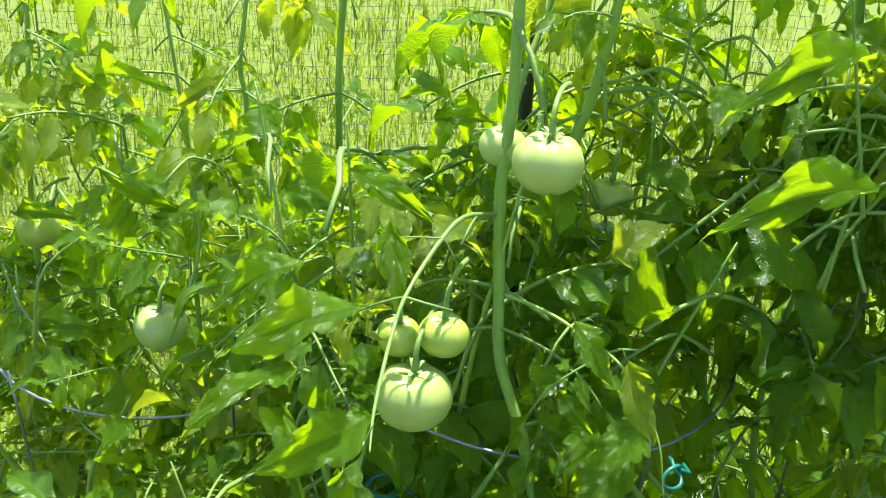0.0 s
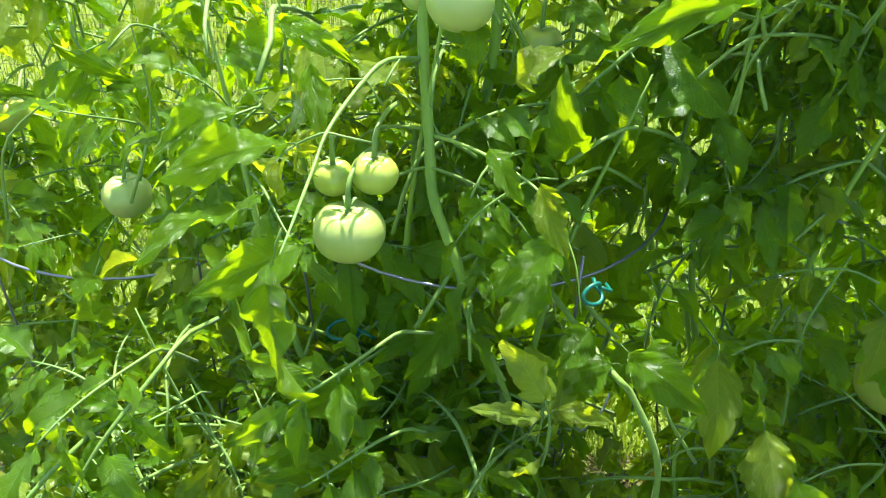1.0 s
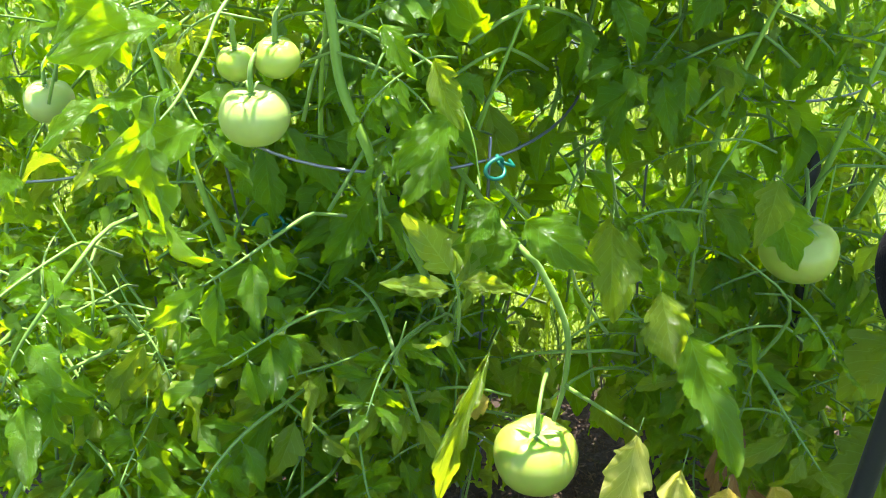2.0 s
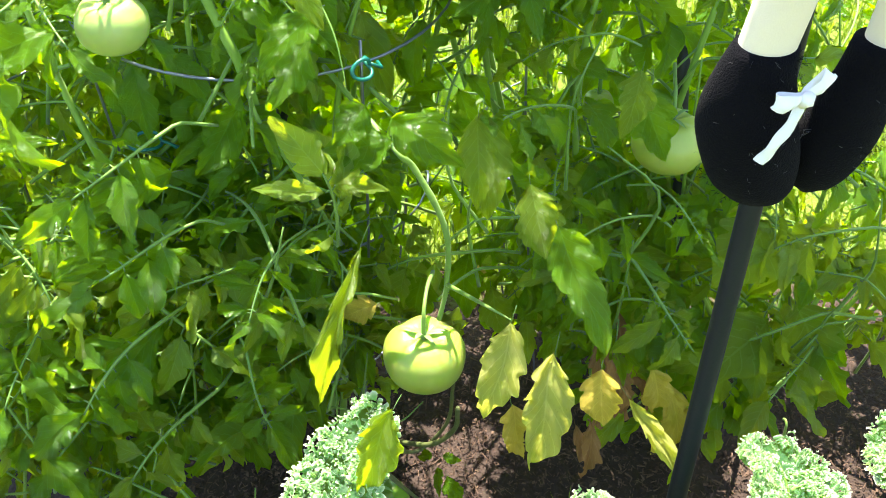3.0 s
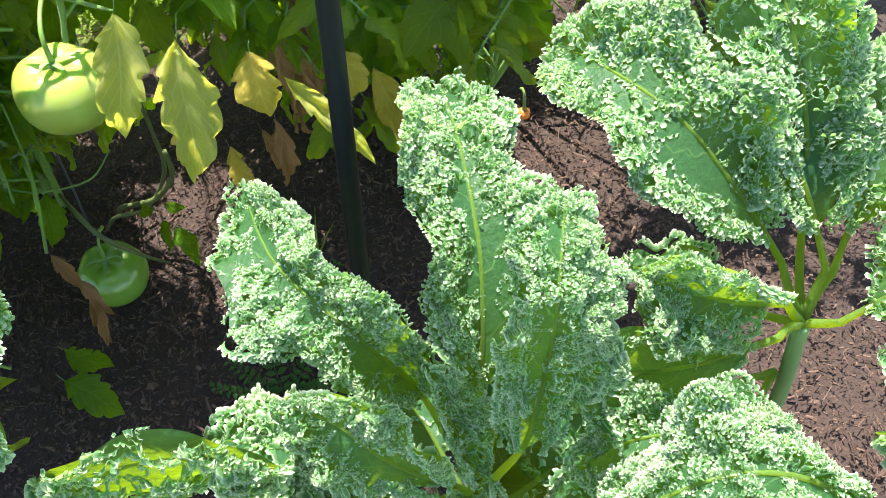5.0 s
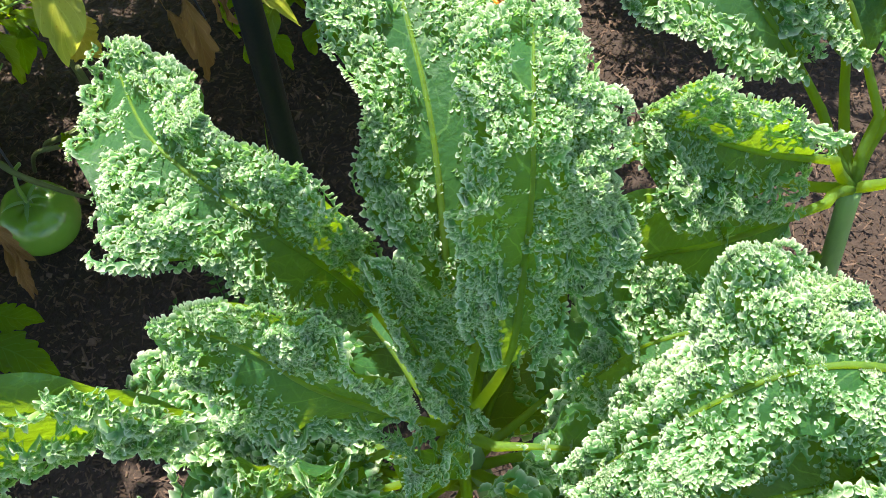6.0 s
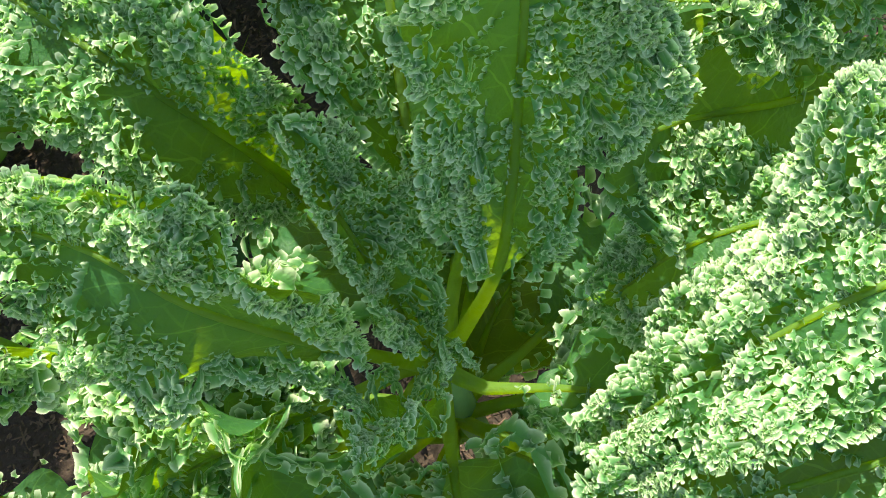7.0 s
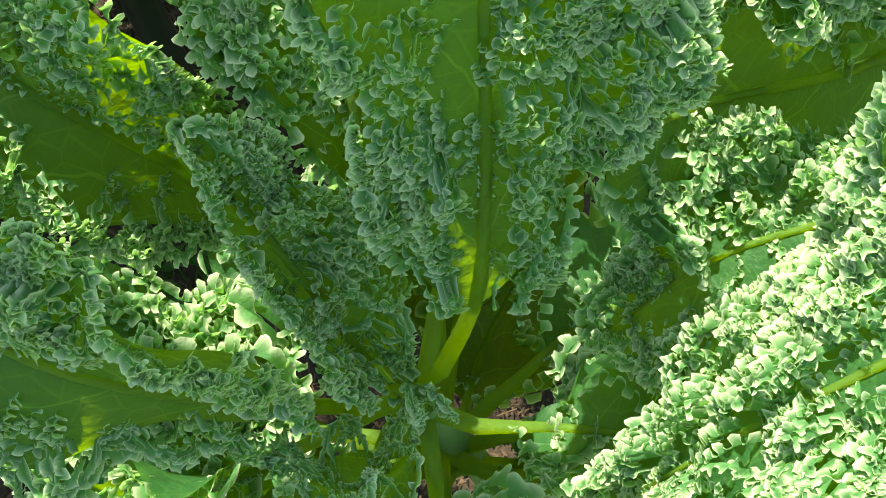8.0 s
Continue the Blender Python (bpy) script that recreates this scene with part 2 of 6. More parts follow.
def part(name, mesh, parent, label="", m=None):
    ob = new(name, mesh)
    ob.parent = parent
    if m is not None:
        ob.matrix_parent_inverse = parent.matrix_basis.inverted() if parent else Matrix()
        ob.matrix_basis = m
    if label:
        ob["label"] = label
    return ob


def thing(name, at=(0, 0, 0), **tags):
    ob = new(name)
    ob.empty_display_size = 0.02
    ob.location = at
    return tagged(ob, **tags)


def grid_faces(rows, cols, closed=False):
    span = cols if closed else cols - 1
    return [(r * cols + c, r * cols + (c + 1) % cols, (r + 1) * cols + (c + 1) % cols, (r + 1) * cols + c) for r in range(rows - 1) for c in range(span)]


def smooth_line(points, n):
    """A rounded line through the points (Catmull-Rom), n places."""
    p = np.asarray(points, float)
    if len(p) == 2:
        return p[0] + (p[1] - p[0]) * np.linspace(0, 1, n)[:, None]
    p = np.vstack([2 * p[0] - p[1], p, 2 * p[-1] - p[-2]])
    t = np.linspace(0, len(p) - 3 - 1e-6, n)
    i = t.astype(int)
    f = (t - i)[:, None]
    a, b, c, d = p[i], p[i + 1], p[i + 2], p[i + 3]
    return 0.5 * (2 * b + (c - a) * f + (2 * a - 5 * b + 4 * c - d) * f**2 + (3 * b - a - 3 * c + d) * f**3)


def tube(points, radii, sides=8, cap=True):
    p = np.asarray(points, float)
    r = np.interp(np.linspace(0, 1, len(p)), np.linspace(0, 1, len(np.atleast_1d(radii))), np.atleast_1d(radii))
    t = np.gradient(p, axis=0)
    t /= np.linalg.norm(t, axis=1)[:, None] + 1e-12
    ref = np.array([0.0, 0, 1]) if abs(t[:, 2]).mean() < 0.8 else np.array([0.0, 1, 0])
    a = np.cross(t, ref)
    a /= np.linalg.norm(a, axis=1)[:, None] + 1e-12
    b = np.cross(t, a)
    th = np.linspace(0, 2 * np.pi, sides, endpoint=False)
    v = p[:, None] + r[:, None, None] * (a[:, None] * np.cos(th)[None, :, None] + b[:, None] * np.sin(th)[None, :, None])
    f = grid_faces(len(p), sides, True)
    if cap:
        f = f + [tuple(range(sides))[::-1], tuple((len(p) - 1) * sides + k for k in range(sides))]
    return v.reshape(-1, 3), f


def unit(v):
    v = np.asarray(v, float)
    return v / (np.linalg.norm(v) + 1e-12)


def leaf_axes(base, tip, face):
    x = unit(np.subtract(tip, base))
    z = unit(np.asarray(face, float) - x * (x @ np.asarray(face, float)))
    return x, np.cross(z, x), z


def leaf_pose(base, tip, face, length, width):
    x, y, z = leaf_axes(base, tip, face)
    m = np.eye(4)
    m[:3, 0], m[:3, 1], m[:3, 2], m[:3, 3] = x * length, y * width, z * length, base
    return Matrix(m.tolist())


# ---------------------------------------------------------------- ground, chips, lawn


def build_ground():
    xs = np.r_[-200, -60, -20, -8, np.linspace(-4, 4, 81), 8, 20, 60, 200]
    ys = np.r_[-200, -60, -20, -6, np.linspace(-2, 6, 81), 12, 25, 60, 200]
    v = []
    for y in ys:
        for x in xs:
            near = max(0.0, 1 - max(abs(x) / 5, abs(y - 2) / 6))
            v.append((x, y, near * 0.02 * noise.noise(Vector((x * 3, y * 3, 0.5))) - 0.004))
    s = Shape().add(v, grid_faces(len(ys), len(xs)))
    tagged(new("ground", s.mesh("ground", M_GROUND)), "dark bark-mulched garden bed set in a sunlit lawn", "ground", kind="structure")


def build_chips():
    rng = np.random.default_rng(5)
    count = 46000
    x, y = rng.uniform(-0.30, 1.30, count), rng.uniform(0.0, 1.22, count)
    ln, w, h = rng.gamma(1.3, 0.0016, count) + 0.0013, rng.gamma(2.0, 0.0005, count) + 0.0005, rng.uniform(0.0004, 0.0014, count)
    yaw, pitch, roll = rng.uniform(0, 6.28, count), rng.normal(0, 0.5, count), rng.uniform(-0.9, 0.9, count)
    bend = rng.normal(0, 0.35, count)
    wedge = np.array([(-1, -1, 0), (-1, 1, 0), (-1, 0, 1), (1, -1, 0), (1, 1, 0), (1, 0, 1)], float)
    v = np.zeros((count, 6, 3))
    blunt = rng.uniform(0.2, 1.0, (count, 2))
    for k, (a, b, c) in enumerate(wedge):
        v[:, k, 0] = a * ln * (1 + 0.2 * b * blunt[:, 0])
        v[:, k, 1] = b * w * blunt[:, 0 if a < 0 else 1] + bend * ln * 0.5 * (a > 0)
        v[:, k, 2] = c * h
    cr, sr, cp, sp, cy, sy = np.cos(roll), np.sin(roll), np.cos(pitch), np.sin(pitch), np.cos(yaw), np.sin(yaw)
    px, py, pz = v[..., 0], v[..., 1], v[..., 2]
    py, pz = py * cr[:, None] - pz * sr[:, None], py * sr[:, None] + pz * cr[:, None]
    px, pz = px * cp[:, None] + pz * sp[:, None], pz * cp[:, None] - px * sp[:, None]
    px, py = px * cy[:, None] - py * sy[:, None], px * sy[:, None] + py * cy[:, None]
    q = np.stack([px + x[:, None], py + y[:, None], pz + (0.002 + 0.011 * rng.random(count))[:, None]], -1)
    faces = [(0, 1, 4, 3), (1, 2, 5, 4), (2, 0, 3, 5), (0, 2, 1), (3, 4, 5)]
    s = Shape().add(q.reshape(-1, 3), [tuple(i * 6 + j for j in f) for i in range(count) for f in faces])
    tagged(new("bark_chip", s.mesh("bark_chips", M_CHIP, smooth=False)), "shredded reddish brown bark mulch covering the bed", "mulch", kind="stuff")


def build_lawn():
    rng = np.random.default_rng(6)
    s = Shape()
    blade_v = np.array([(-1, 0), (1, 0), (-0.8, 0.5), (0.8, 0.5), (0, 1)], float)
    faces = [(0, 1, 3, 2), (2, 3, 4)]
    count = 52000
    near = np.clip(rng.exponential(0.26, count), 0, 1.6)
    y = 1.16 + near * 6.5
    x = -0.2 + rng.normal(0, 1.5, count) * (1 + 0.25 * near)
    y = y + 0.08 * np.sin(x * 9)
    tall = rng.uniform(0.03, 0.085, count) * (1 + 0.4 * (near > 0.5))
    wide = rng.uniform(0.0013, 0.0028, count) * (1 + 1.6 * near)
    yaw, lean, curl = rng.uniform(0, 6.28, count), rng.normal(0, 0.5, count), rng.normal(0, 0.5, count)
    c, sn = np.cos(yaw), np.sin(yaw)
    vs = np.zeros((count, 5, 3))
    for k, (a, b) in enumerate(blade_v):
        fwd = tall * (lean * b + curl * b * b)
        vs[:, k, 0] = x + a * wide * c - fwd * sn
        vs[:, k, 1] = y + a * wide * sn + fwd * c
        vs[:, k, 2] = tall * b
    f = [tuple(i * 5 + j for j in face) for i in range(count) for face in faces]
    s.add(vs.reshape(-1, 3), f)
    tagged(new("grass", s.mesh("grass", M_GRASS)), "bright sunlit yellow-green lawn grass behind the bed", "grass", kind="stuff")


# ---------------------------------------------------------------- tomato leaves


def leaflet(rng, teeth=4, fold=0.22, bow=0.08, rows=17, cols=5):
    """One lobed, puckered leaflet, one long and one wide, from its base at 0 to its tip at x = 1."""
    u = np.linspace(0, 1, rows)
    v = np.linspace(-1, 1, cols)
    half, push = np.zeros((2, rows)), np.zeros((2, rows))
    for k in range(2):
        body = np.sin(np.pi * u**0.74) ** 0.8 * (1 - 0.25 * u)
        cut = np.zeros(rows)
        at = rng.uniform(0.10, 0.22)
        while at < 0.86:                                  # cuts that open towards the tip, deepest near the base
            wide = rng.uniform(0.35, 1.0) / (teeth + 1.5)
            q = (u - at) / wide
            cut = np.maximum(cut, rng.uniform(0.16, 0.58) * (1.1 - 0.75 * at) * np.where(q < 0, np.exp(-((q / 0.22) ** 2)), np.exp(-q / 0.55)))
            at += rng.uniform(0.7, 1.35) / (teeth + 0.6)
        half[k] = np.clip(0.5 * body * (1.08 - cut) * rng.uniform(0.85, 1.12), 0.004, 1)
        push[k] = 0.07 * (1 - 2 * cut) * (1 - u)
    half[:, -1] = 0.003
    wave, wave2, wave3 = rng.uniform(0, 6.28, 3)
    twist, skew, hook = rng.normal(0, 0.7), rng.normal(0, 0.03), rng.uniform(0.0, 0.16)
    pts, uv = [], []
    for i, a in enumerate(u):
        for b in v:
            sd = 0 if b < 0 else 1
            w = half[sd][i] * b
            z = fold * abs(w) - 0.7 * fold * abs(b) ** 3 * abs(w)
            z += 0.05 * math.sin((a - 0.3 * abs(b)) * 24 + wave + sd) * abs(b) * (1 - a * 0.6)
            z += 0.09 * math.sin(a * 8 + wave2 + 1.7 * sd) * b * b
            z += bow * 4 * a * (1 - a) - hook * a**3
            ang = twist * (a - 0.3) * 0.7
            pts.append((a + push[sd][i] * abs(b) ** 2, w * math.cos(ang) + skew * math.sin(a * 6 + wave3), z + w * math.sin(ang)))
            uv.append((a, 0.5 + 0.5 * b))
    return np.array(pts), grid_faces(rows, cols), np.array(uv)


def compound_leaf(seed, name):
    """A whole tomato leaf, one long: a bent rib with pairs of stalked leaflets and one at its end."""
    rng = np.random.default_rng(seed)
    s = Shape()
    bow = rng.uniform(0.06, 0.16)
    n = 14
    rib = np.array([(a, 0.03 * math.sin(a * 5 + seed), bow * 4 * a * (1 - a) * 0.9) for a in np.linspace(0, 0.72, n)])
    v, f = tube(smooth_line(np.vstack([[(-0.16, -0.02, -0.30), (-0.07, -0.01, -0.11)], rib]), 18), [0.010, 0.011, 0.010, 0.008, 0.006], 5)
    s.add(v, f, slot=1)
    jobs = [(0.70, 0, rng.uniform(0.34, 0.42), rng.uniform(0.19, 0.25))]
    for a, ln in ((0.26, 0.27), (0.42, 0.34), (0.58, 0.32)):
        for sd in (-1, 1):
            if rng.random() < 0.94:
                jobs.append((a + rng.normal(0, 0.02), sd, ln * rng.uniform(0.8, 1.15), ln * rng.uniform(0.5, 0.66)))
    for a in (0.33, 0.5, 0.64):
        for sd in (-1, 1):
            if rng.random() < 0.55:
                ln = rng.uniform(0.07, 0.13)
                jobs.append((a, sd, ln, ln * 0.6))
    for a, sd, ln, wd in jobs:
        p, fc, uv = leaflet(rng, teeth=rng.integers(3, 6), fold=rng.uniform(0.1, 0.85), bow=rng.uniform(-0.04, 0.2), rows=(19 if ln > 0.28 else 14) if ln > 0.15 else 5)
        p = p * (ln * 1.12, wd * 0.84, ln)
        yaw = sd * radians(rng.uniform(45, 78)) + rng.normal(0, 0.12)
        drop = rng.uniform(0.1, 1.05) if sd else rng.uniform(0.0, 0.5)
        turn = Euler((rng.normal(0, 0.35), drop, yaw)).to_matrix()
        root = np.array((a, 0.03 * math.sin(a * 5 + seed), bow * 4 * a * (1 - a) * 0.9))
        stalk = 0.035 if sd else 0.0
        off = np.array((0.3 * stalk, sd * stalk, 0.0))
        if sd:
            v, f = tube([root, root + off], [0.005, 0.004], 4, False)
            s.add(v, f, slot=1)
        s.add(p @ np.array(turn).T + root + off, fc, uv)
    return s


def single_leaf(seed):
    rng = np.random.default_rng(seed)
    p, f, uv = leaflet(rng, teeth=rng.integers(4, 7), fold=rng.uniform(0.1, 0.5), bow=rng.uniform(0.03, 0.12), rows=43, cols=9)
    s = Shape().add(p, f, uv)
    v, f = tube([(-0.13, 0.03, -0.06), (-0.06, 0.01, -0.015), (0.02, 0, 0.004)], [0.007, 0.008, 0.007], 5)
    s.add(v, f, slot=1)
    return s


COMPOUND = [compound_leaf(100 + k, "leaf") for k in range(16)]
LEAF_MESH = [s.mesh("tomato_leaf", M_LEAF, M_BRANCH) for s in COMPOUND]
PALE_MESH = [s.mesh("tomato_leaf_pale", M_LEAF_PALE, M_BRANCH) for s in COMPOUND[:5]]
SINGLE = [single_leaf(200 + k) for k in range(8)]
HERO_MESH = {
    "green": [s.mesh("tomato_leaflet", M_LEAF, M_BRANCH) for s in SINGLE],
    "pale": [s.mesh("tomato_leaflet_pale", M_LEAF_PALE, M_BRANCH) for s in SINGLE],
    "yellow": [s.mesh("tomato_leaflet_yellow", M_LEAF_YELLOW, M_BRANCH) for s in SINGLE],
    "gold": [s.mesh("tomato_leaflet_gold", M_LEAF_GOLD, M_BRANCH) for s in SINGLE],
    "dry": [s.mesh("tomato_leaflet_dry", M_LEAF_DRY, M_LEAF_DRY) for s in SINGLE],
}
pick = random.Random(11)
HERO_LABEL = {"yellow": "yellowing spotted leaf", "gold": "golden dying leaf", "dry": "dry brown shrivelled leaf"}


def hero(plant, base, tip, width, tint="green", face=(-0.1, -0.75, 0.65)):
    """One broad leaf of a plant, from its base to its tip."""
    length = float(np.linalg.norm(np.subtract(tip, base)))
    near, far, r = TIE
    for q in (0.2, 0.5, 0.8):                             # the plant tie stays in sight
        p = np.asarray(base) + q * np.subtract(tip, base)
        t = min(1.0, max(0.0, float((p - near) @ (far - near) / ((far - near) @ (far - near)))))
        if t < 0.6 and np.linalg.norm(p - near - t * (far - near)) < 0.04:
            return None
    width = 0.5 * width if tint == "dry" else width
    jitter = (face[0] + pick.uniform(-0.35, 0.35), face[1], face[2] + pick.uniform(-0.2, 0.3))
    return part("leaf", pick.choice(HERO_MESH[tint]), plant, HERO_LABEL.get(tint, ""), leaf_pose(base, tip, jitter, length, width * 1.05))


# sight lines kept free of loose leaves, so that the fruit hangs in the open
OPEN = []


def blocked(p):
    for a, b, r in OPEN:
        t = min(1.0, max(0.0, float((p - a) @ (b - a) / ((b - a) @ (b - a)))))
        if np.linalg.norm(p - (a + t * (b - a))) < r * (1 - 0.35 * t):
            return True
    return False


def stem(plant, points, radii, mat, name="stem", n=None, bumps=0.0):
    line = smooth_line(points, n or 6 * len(points))
    r = 0.78 * np.interp(np.linspace(0, 1, len(line)), np.linspace(0, 1, len(radii)), radii)
    if bumps:
        r = r * (1 + bumps * np.sin(np.linspace(0, 9 * len(points), len(line))))
    v, f = tube(line, r, 8)
    part(name, Shape().add(v, f).mesh("tomato_stem", mat), plant, "", Matrix())
    return line


def dress(plant, line, rng, every, size, front, pale=0.15, low=0.12, reach=1.0, sparse=0.0):
    """Leaves all along a stem, in a spiral, arching outwards and down."""
    seg = np.r_[0, np.cumsum(np.linalg.norm(np.diff(line, axis=0), axis=1))]
    at, turn = rng.uniform(0, every), rng.uniform(0, 6.28)
    while at < seg[-1]:
        base = np.array([np.interp(at, seg, line[:, k]) for k in range(3)])
        at += every * rng.uniform(0.7, 1.3)
        turn += 2.4 + rng.normal(0, 0.3)
        if base[2] < low or rng.random() < sparse:
            continue
        ln = size * rng.uniform(0.65, 1.2)
        out = np.array((math.cos(turn), math.sin(turn), 0.0))
        tip = base + ln * reach * (out * rng.uniform(0.7, 0.95) + np.array((0, 0, rng.uniform(-0.85, 0.2))))
        if tip[2] < 0.05 or tip[1] < front(tip) or blocked(tip) or blocked((base + tip) / 2) or blocked(base + 0.75 * (tip - base)):
            continue
        face = out * rng.uniform(-0.1, 0.5) + np.array((rng.normal(0, 0.25), rng.normal(-0.15, 0.25), 1.0))
        mesh = PALE_MESH[rng.integers(len(PALE_MESH))] if rng.random() < pale else LEAF_MESH[rng.integers(len(LEAF_MESH))]
        length = float(np.linalg.norm(tip - base)) * 1.05
        part("leaf", mesh, plant, "", leaf_pose(base, tip, face, length, length * rng.uniform(0.85, 1.1)))


# ---------------------------------------------------------------- fruit


def tomato(at, radius, mat, label, hang=(0.0, 0.01, 0.03), lobes=6, flat=0.86, calyx=True, group="green tomatoes", tilt=(0.0, 0.0)):
    fruit = thing("tomato", at, label=label, category="tomato", group=group)
    rng = np.random.default_rng(int(abs(at[0]) * 1000 + at[2] * 777))
    turn = np.array(Euler((tilt[0], tilt[1], rng.uniform(0, 6))).to_matrix())
    s = Shape()
    rows, cols = 20, 36
    v = []
    ph = rng.uniform(0, 6.28)
    for i in range(rows):
        th = np.pi * (0.02 + 0.96 * i / (rows - 1))
        for j in range(cols):
            a = 2 * np.pi * j / cols
            rib = 1 + 0.035 * math.cos(lobes * a + ph) * max(0.0, math.cos(th * 0.62)) ** 1.5 + 0.015 * math.cos(2 * a + ph)
            r = radius * rib
            z = r * flat * math.cos(th) - 0.20 * radius * math.exp(-((th / 0.42) ** 2)) + 0.03 * radius * math.exp(-(((np.pi - th) / 0.3) ** 2))
            v.append((r * math.sin(th) ** 0.92 * math.cos(a), r * math.sin(th) ** 0.92 * math.sin(a), z))
    f = grid_faces(rows, cols, True) + [tuple(range(cols))[::-1], tuple((rows - 1) * cols + k for k in range(cols))]
    s.add(np.array(v) @ turn.T, f)
    part("fruit", s.mesh("tomato_body", mat), fruit)
    if calyx:
        top = np.array((0, 0, radius * (flat - 0.2)))
        v, f = tube([top - (0, 0, 0.001), top + (0, 0, radius * 0.07)], [radius * 0.13, radius * 0.09], 9)
        calyx_ob = part("calyx", Shape().add(np.array(v) @ turn.T, f).mesh("tomato_calyx", M_CALYX), fruit)
        for k in range(5):
            a = ph + k * 1.257 + rng.normal(0, 0.12)
            ln = radius * rng.uniform(0.36, 0.66)
            lift = rng.uniform(0.02, 0.30)
            pv = []
            for q in np.linspace(0, 1, 7):
                m_ = top + np.array((math.cos(a) * ln * q, math.sin(a) * ln * q, radius * (0.06 + lift * math.sin(q * 2.4))))
                w = (math.sin(np.pi * (0.2 + 0.8 * q)) + 0.04) * radius * 0.058
                sw = np.array((-math.sin(a), math.cos(a), 0)) * w
                pv += [m_ - sw + (0, 0, w * 0.4), m_, m_ + sw + (0, 0, w * 0.4)]
            part("sepal", Shape().add(np.array(pv) @ turn.T, grid_faces(7, 3)).mesh("tomato_sepal", M_CALYX), calyx_ob)
        top = turn @ (top + (0, 0, radius * 0.05))
        line = smooth_line([top, top + np.multiply(hang, (0.1, 0.15, 0.9)), top + np.multiply(hang, (0.5, 0.6, 1.15)), top + np.asarray(hang)], 12)
        pv, pf = tube(line, [0.0026, 0.002, 0.0024], 7)
        part("fruit_stalk", Shape().add(pv, pf).mesh("tomato_stalk", M_BRANCH), fruit)
    return fruit


# ---------------------------------------------------------------- kale


def floret(rng, count, size, n):
    """Little ruffled, lobed flaps, count of them, as (count, corners, 3) with the axis along z: a middle, a ring half way out and a lobed rim."""
    th = np.linspace(0, 2 * np.pi, n, endpoint=False) + rng.uniform(0, 6.28, (count, 1))
    th = th + rng.normal(0, 0.25 / n, (count, n))
    ph = [rng.uniform(0, 6.28, (count, 1)) for _ in range(4)]
    notch = np.array([1.02, 1.06, 0.84])[np.arange(n) % 3]
    rr = notch * (1 + 0.26 * np.cos(2 * th + ph[0]) + 0.14 * np.cos(th + ph[1])) * rng.uniform(0.94, 1.06, (count, n))
    z = rng.uniform(-0.1, 0.6, (count, 1)) + 0.40 * np.sin(2 * th + ph[2]) + 0.52 * np.sin(3 * th + ph[3]) + rng.normal(0, 0.03, (count, n))
    out = np.zeros((count, 1 + 2 * n, 3))
    inner = 0.58 * (0.5 + 0.5 * rr)
    out[:, 1:n + 1, 0], out[:, 1:n + 1, 1], out[:, 1:n + 1, 2] = inner * np.cos(th), inner * np.sin(th), 0.22 * z
    out[:, n + 1:, 0], out[:, n + 1:, 1], out[:, n + 1:, 2] = rr * np.cos(th), rr * np.sin(th), z
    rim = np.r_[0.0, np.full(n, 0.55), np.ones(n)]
    faces = [(0, 1 + j, 1 + (j + 1) % n) for j in range(n)] + [(1 + j, n + 1 + j, n + 1 + (j + 1) % n, 1 + (j + 1) % n) for j in range(n)]
    return out * size[:, None, None], faces, rim


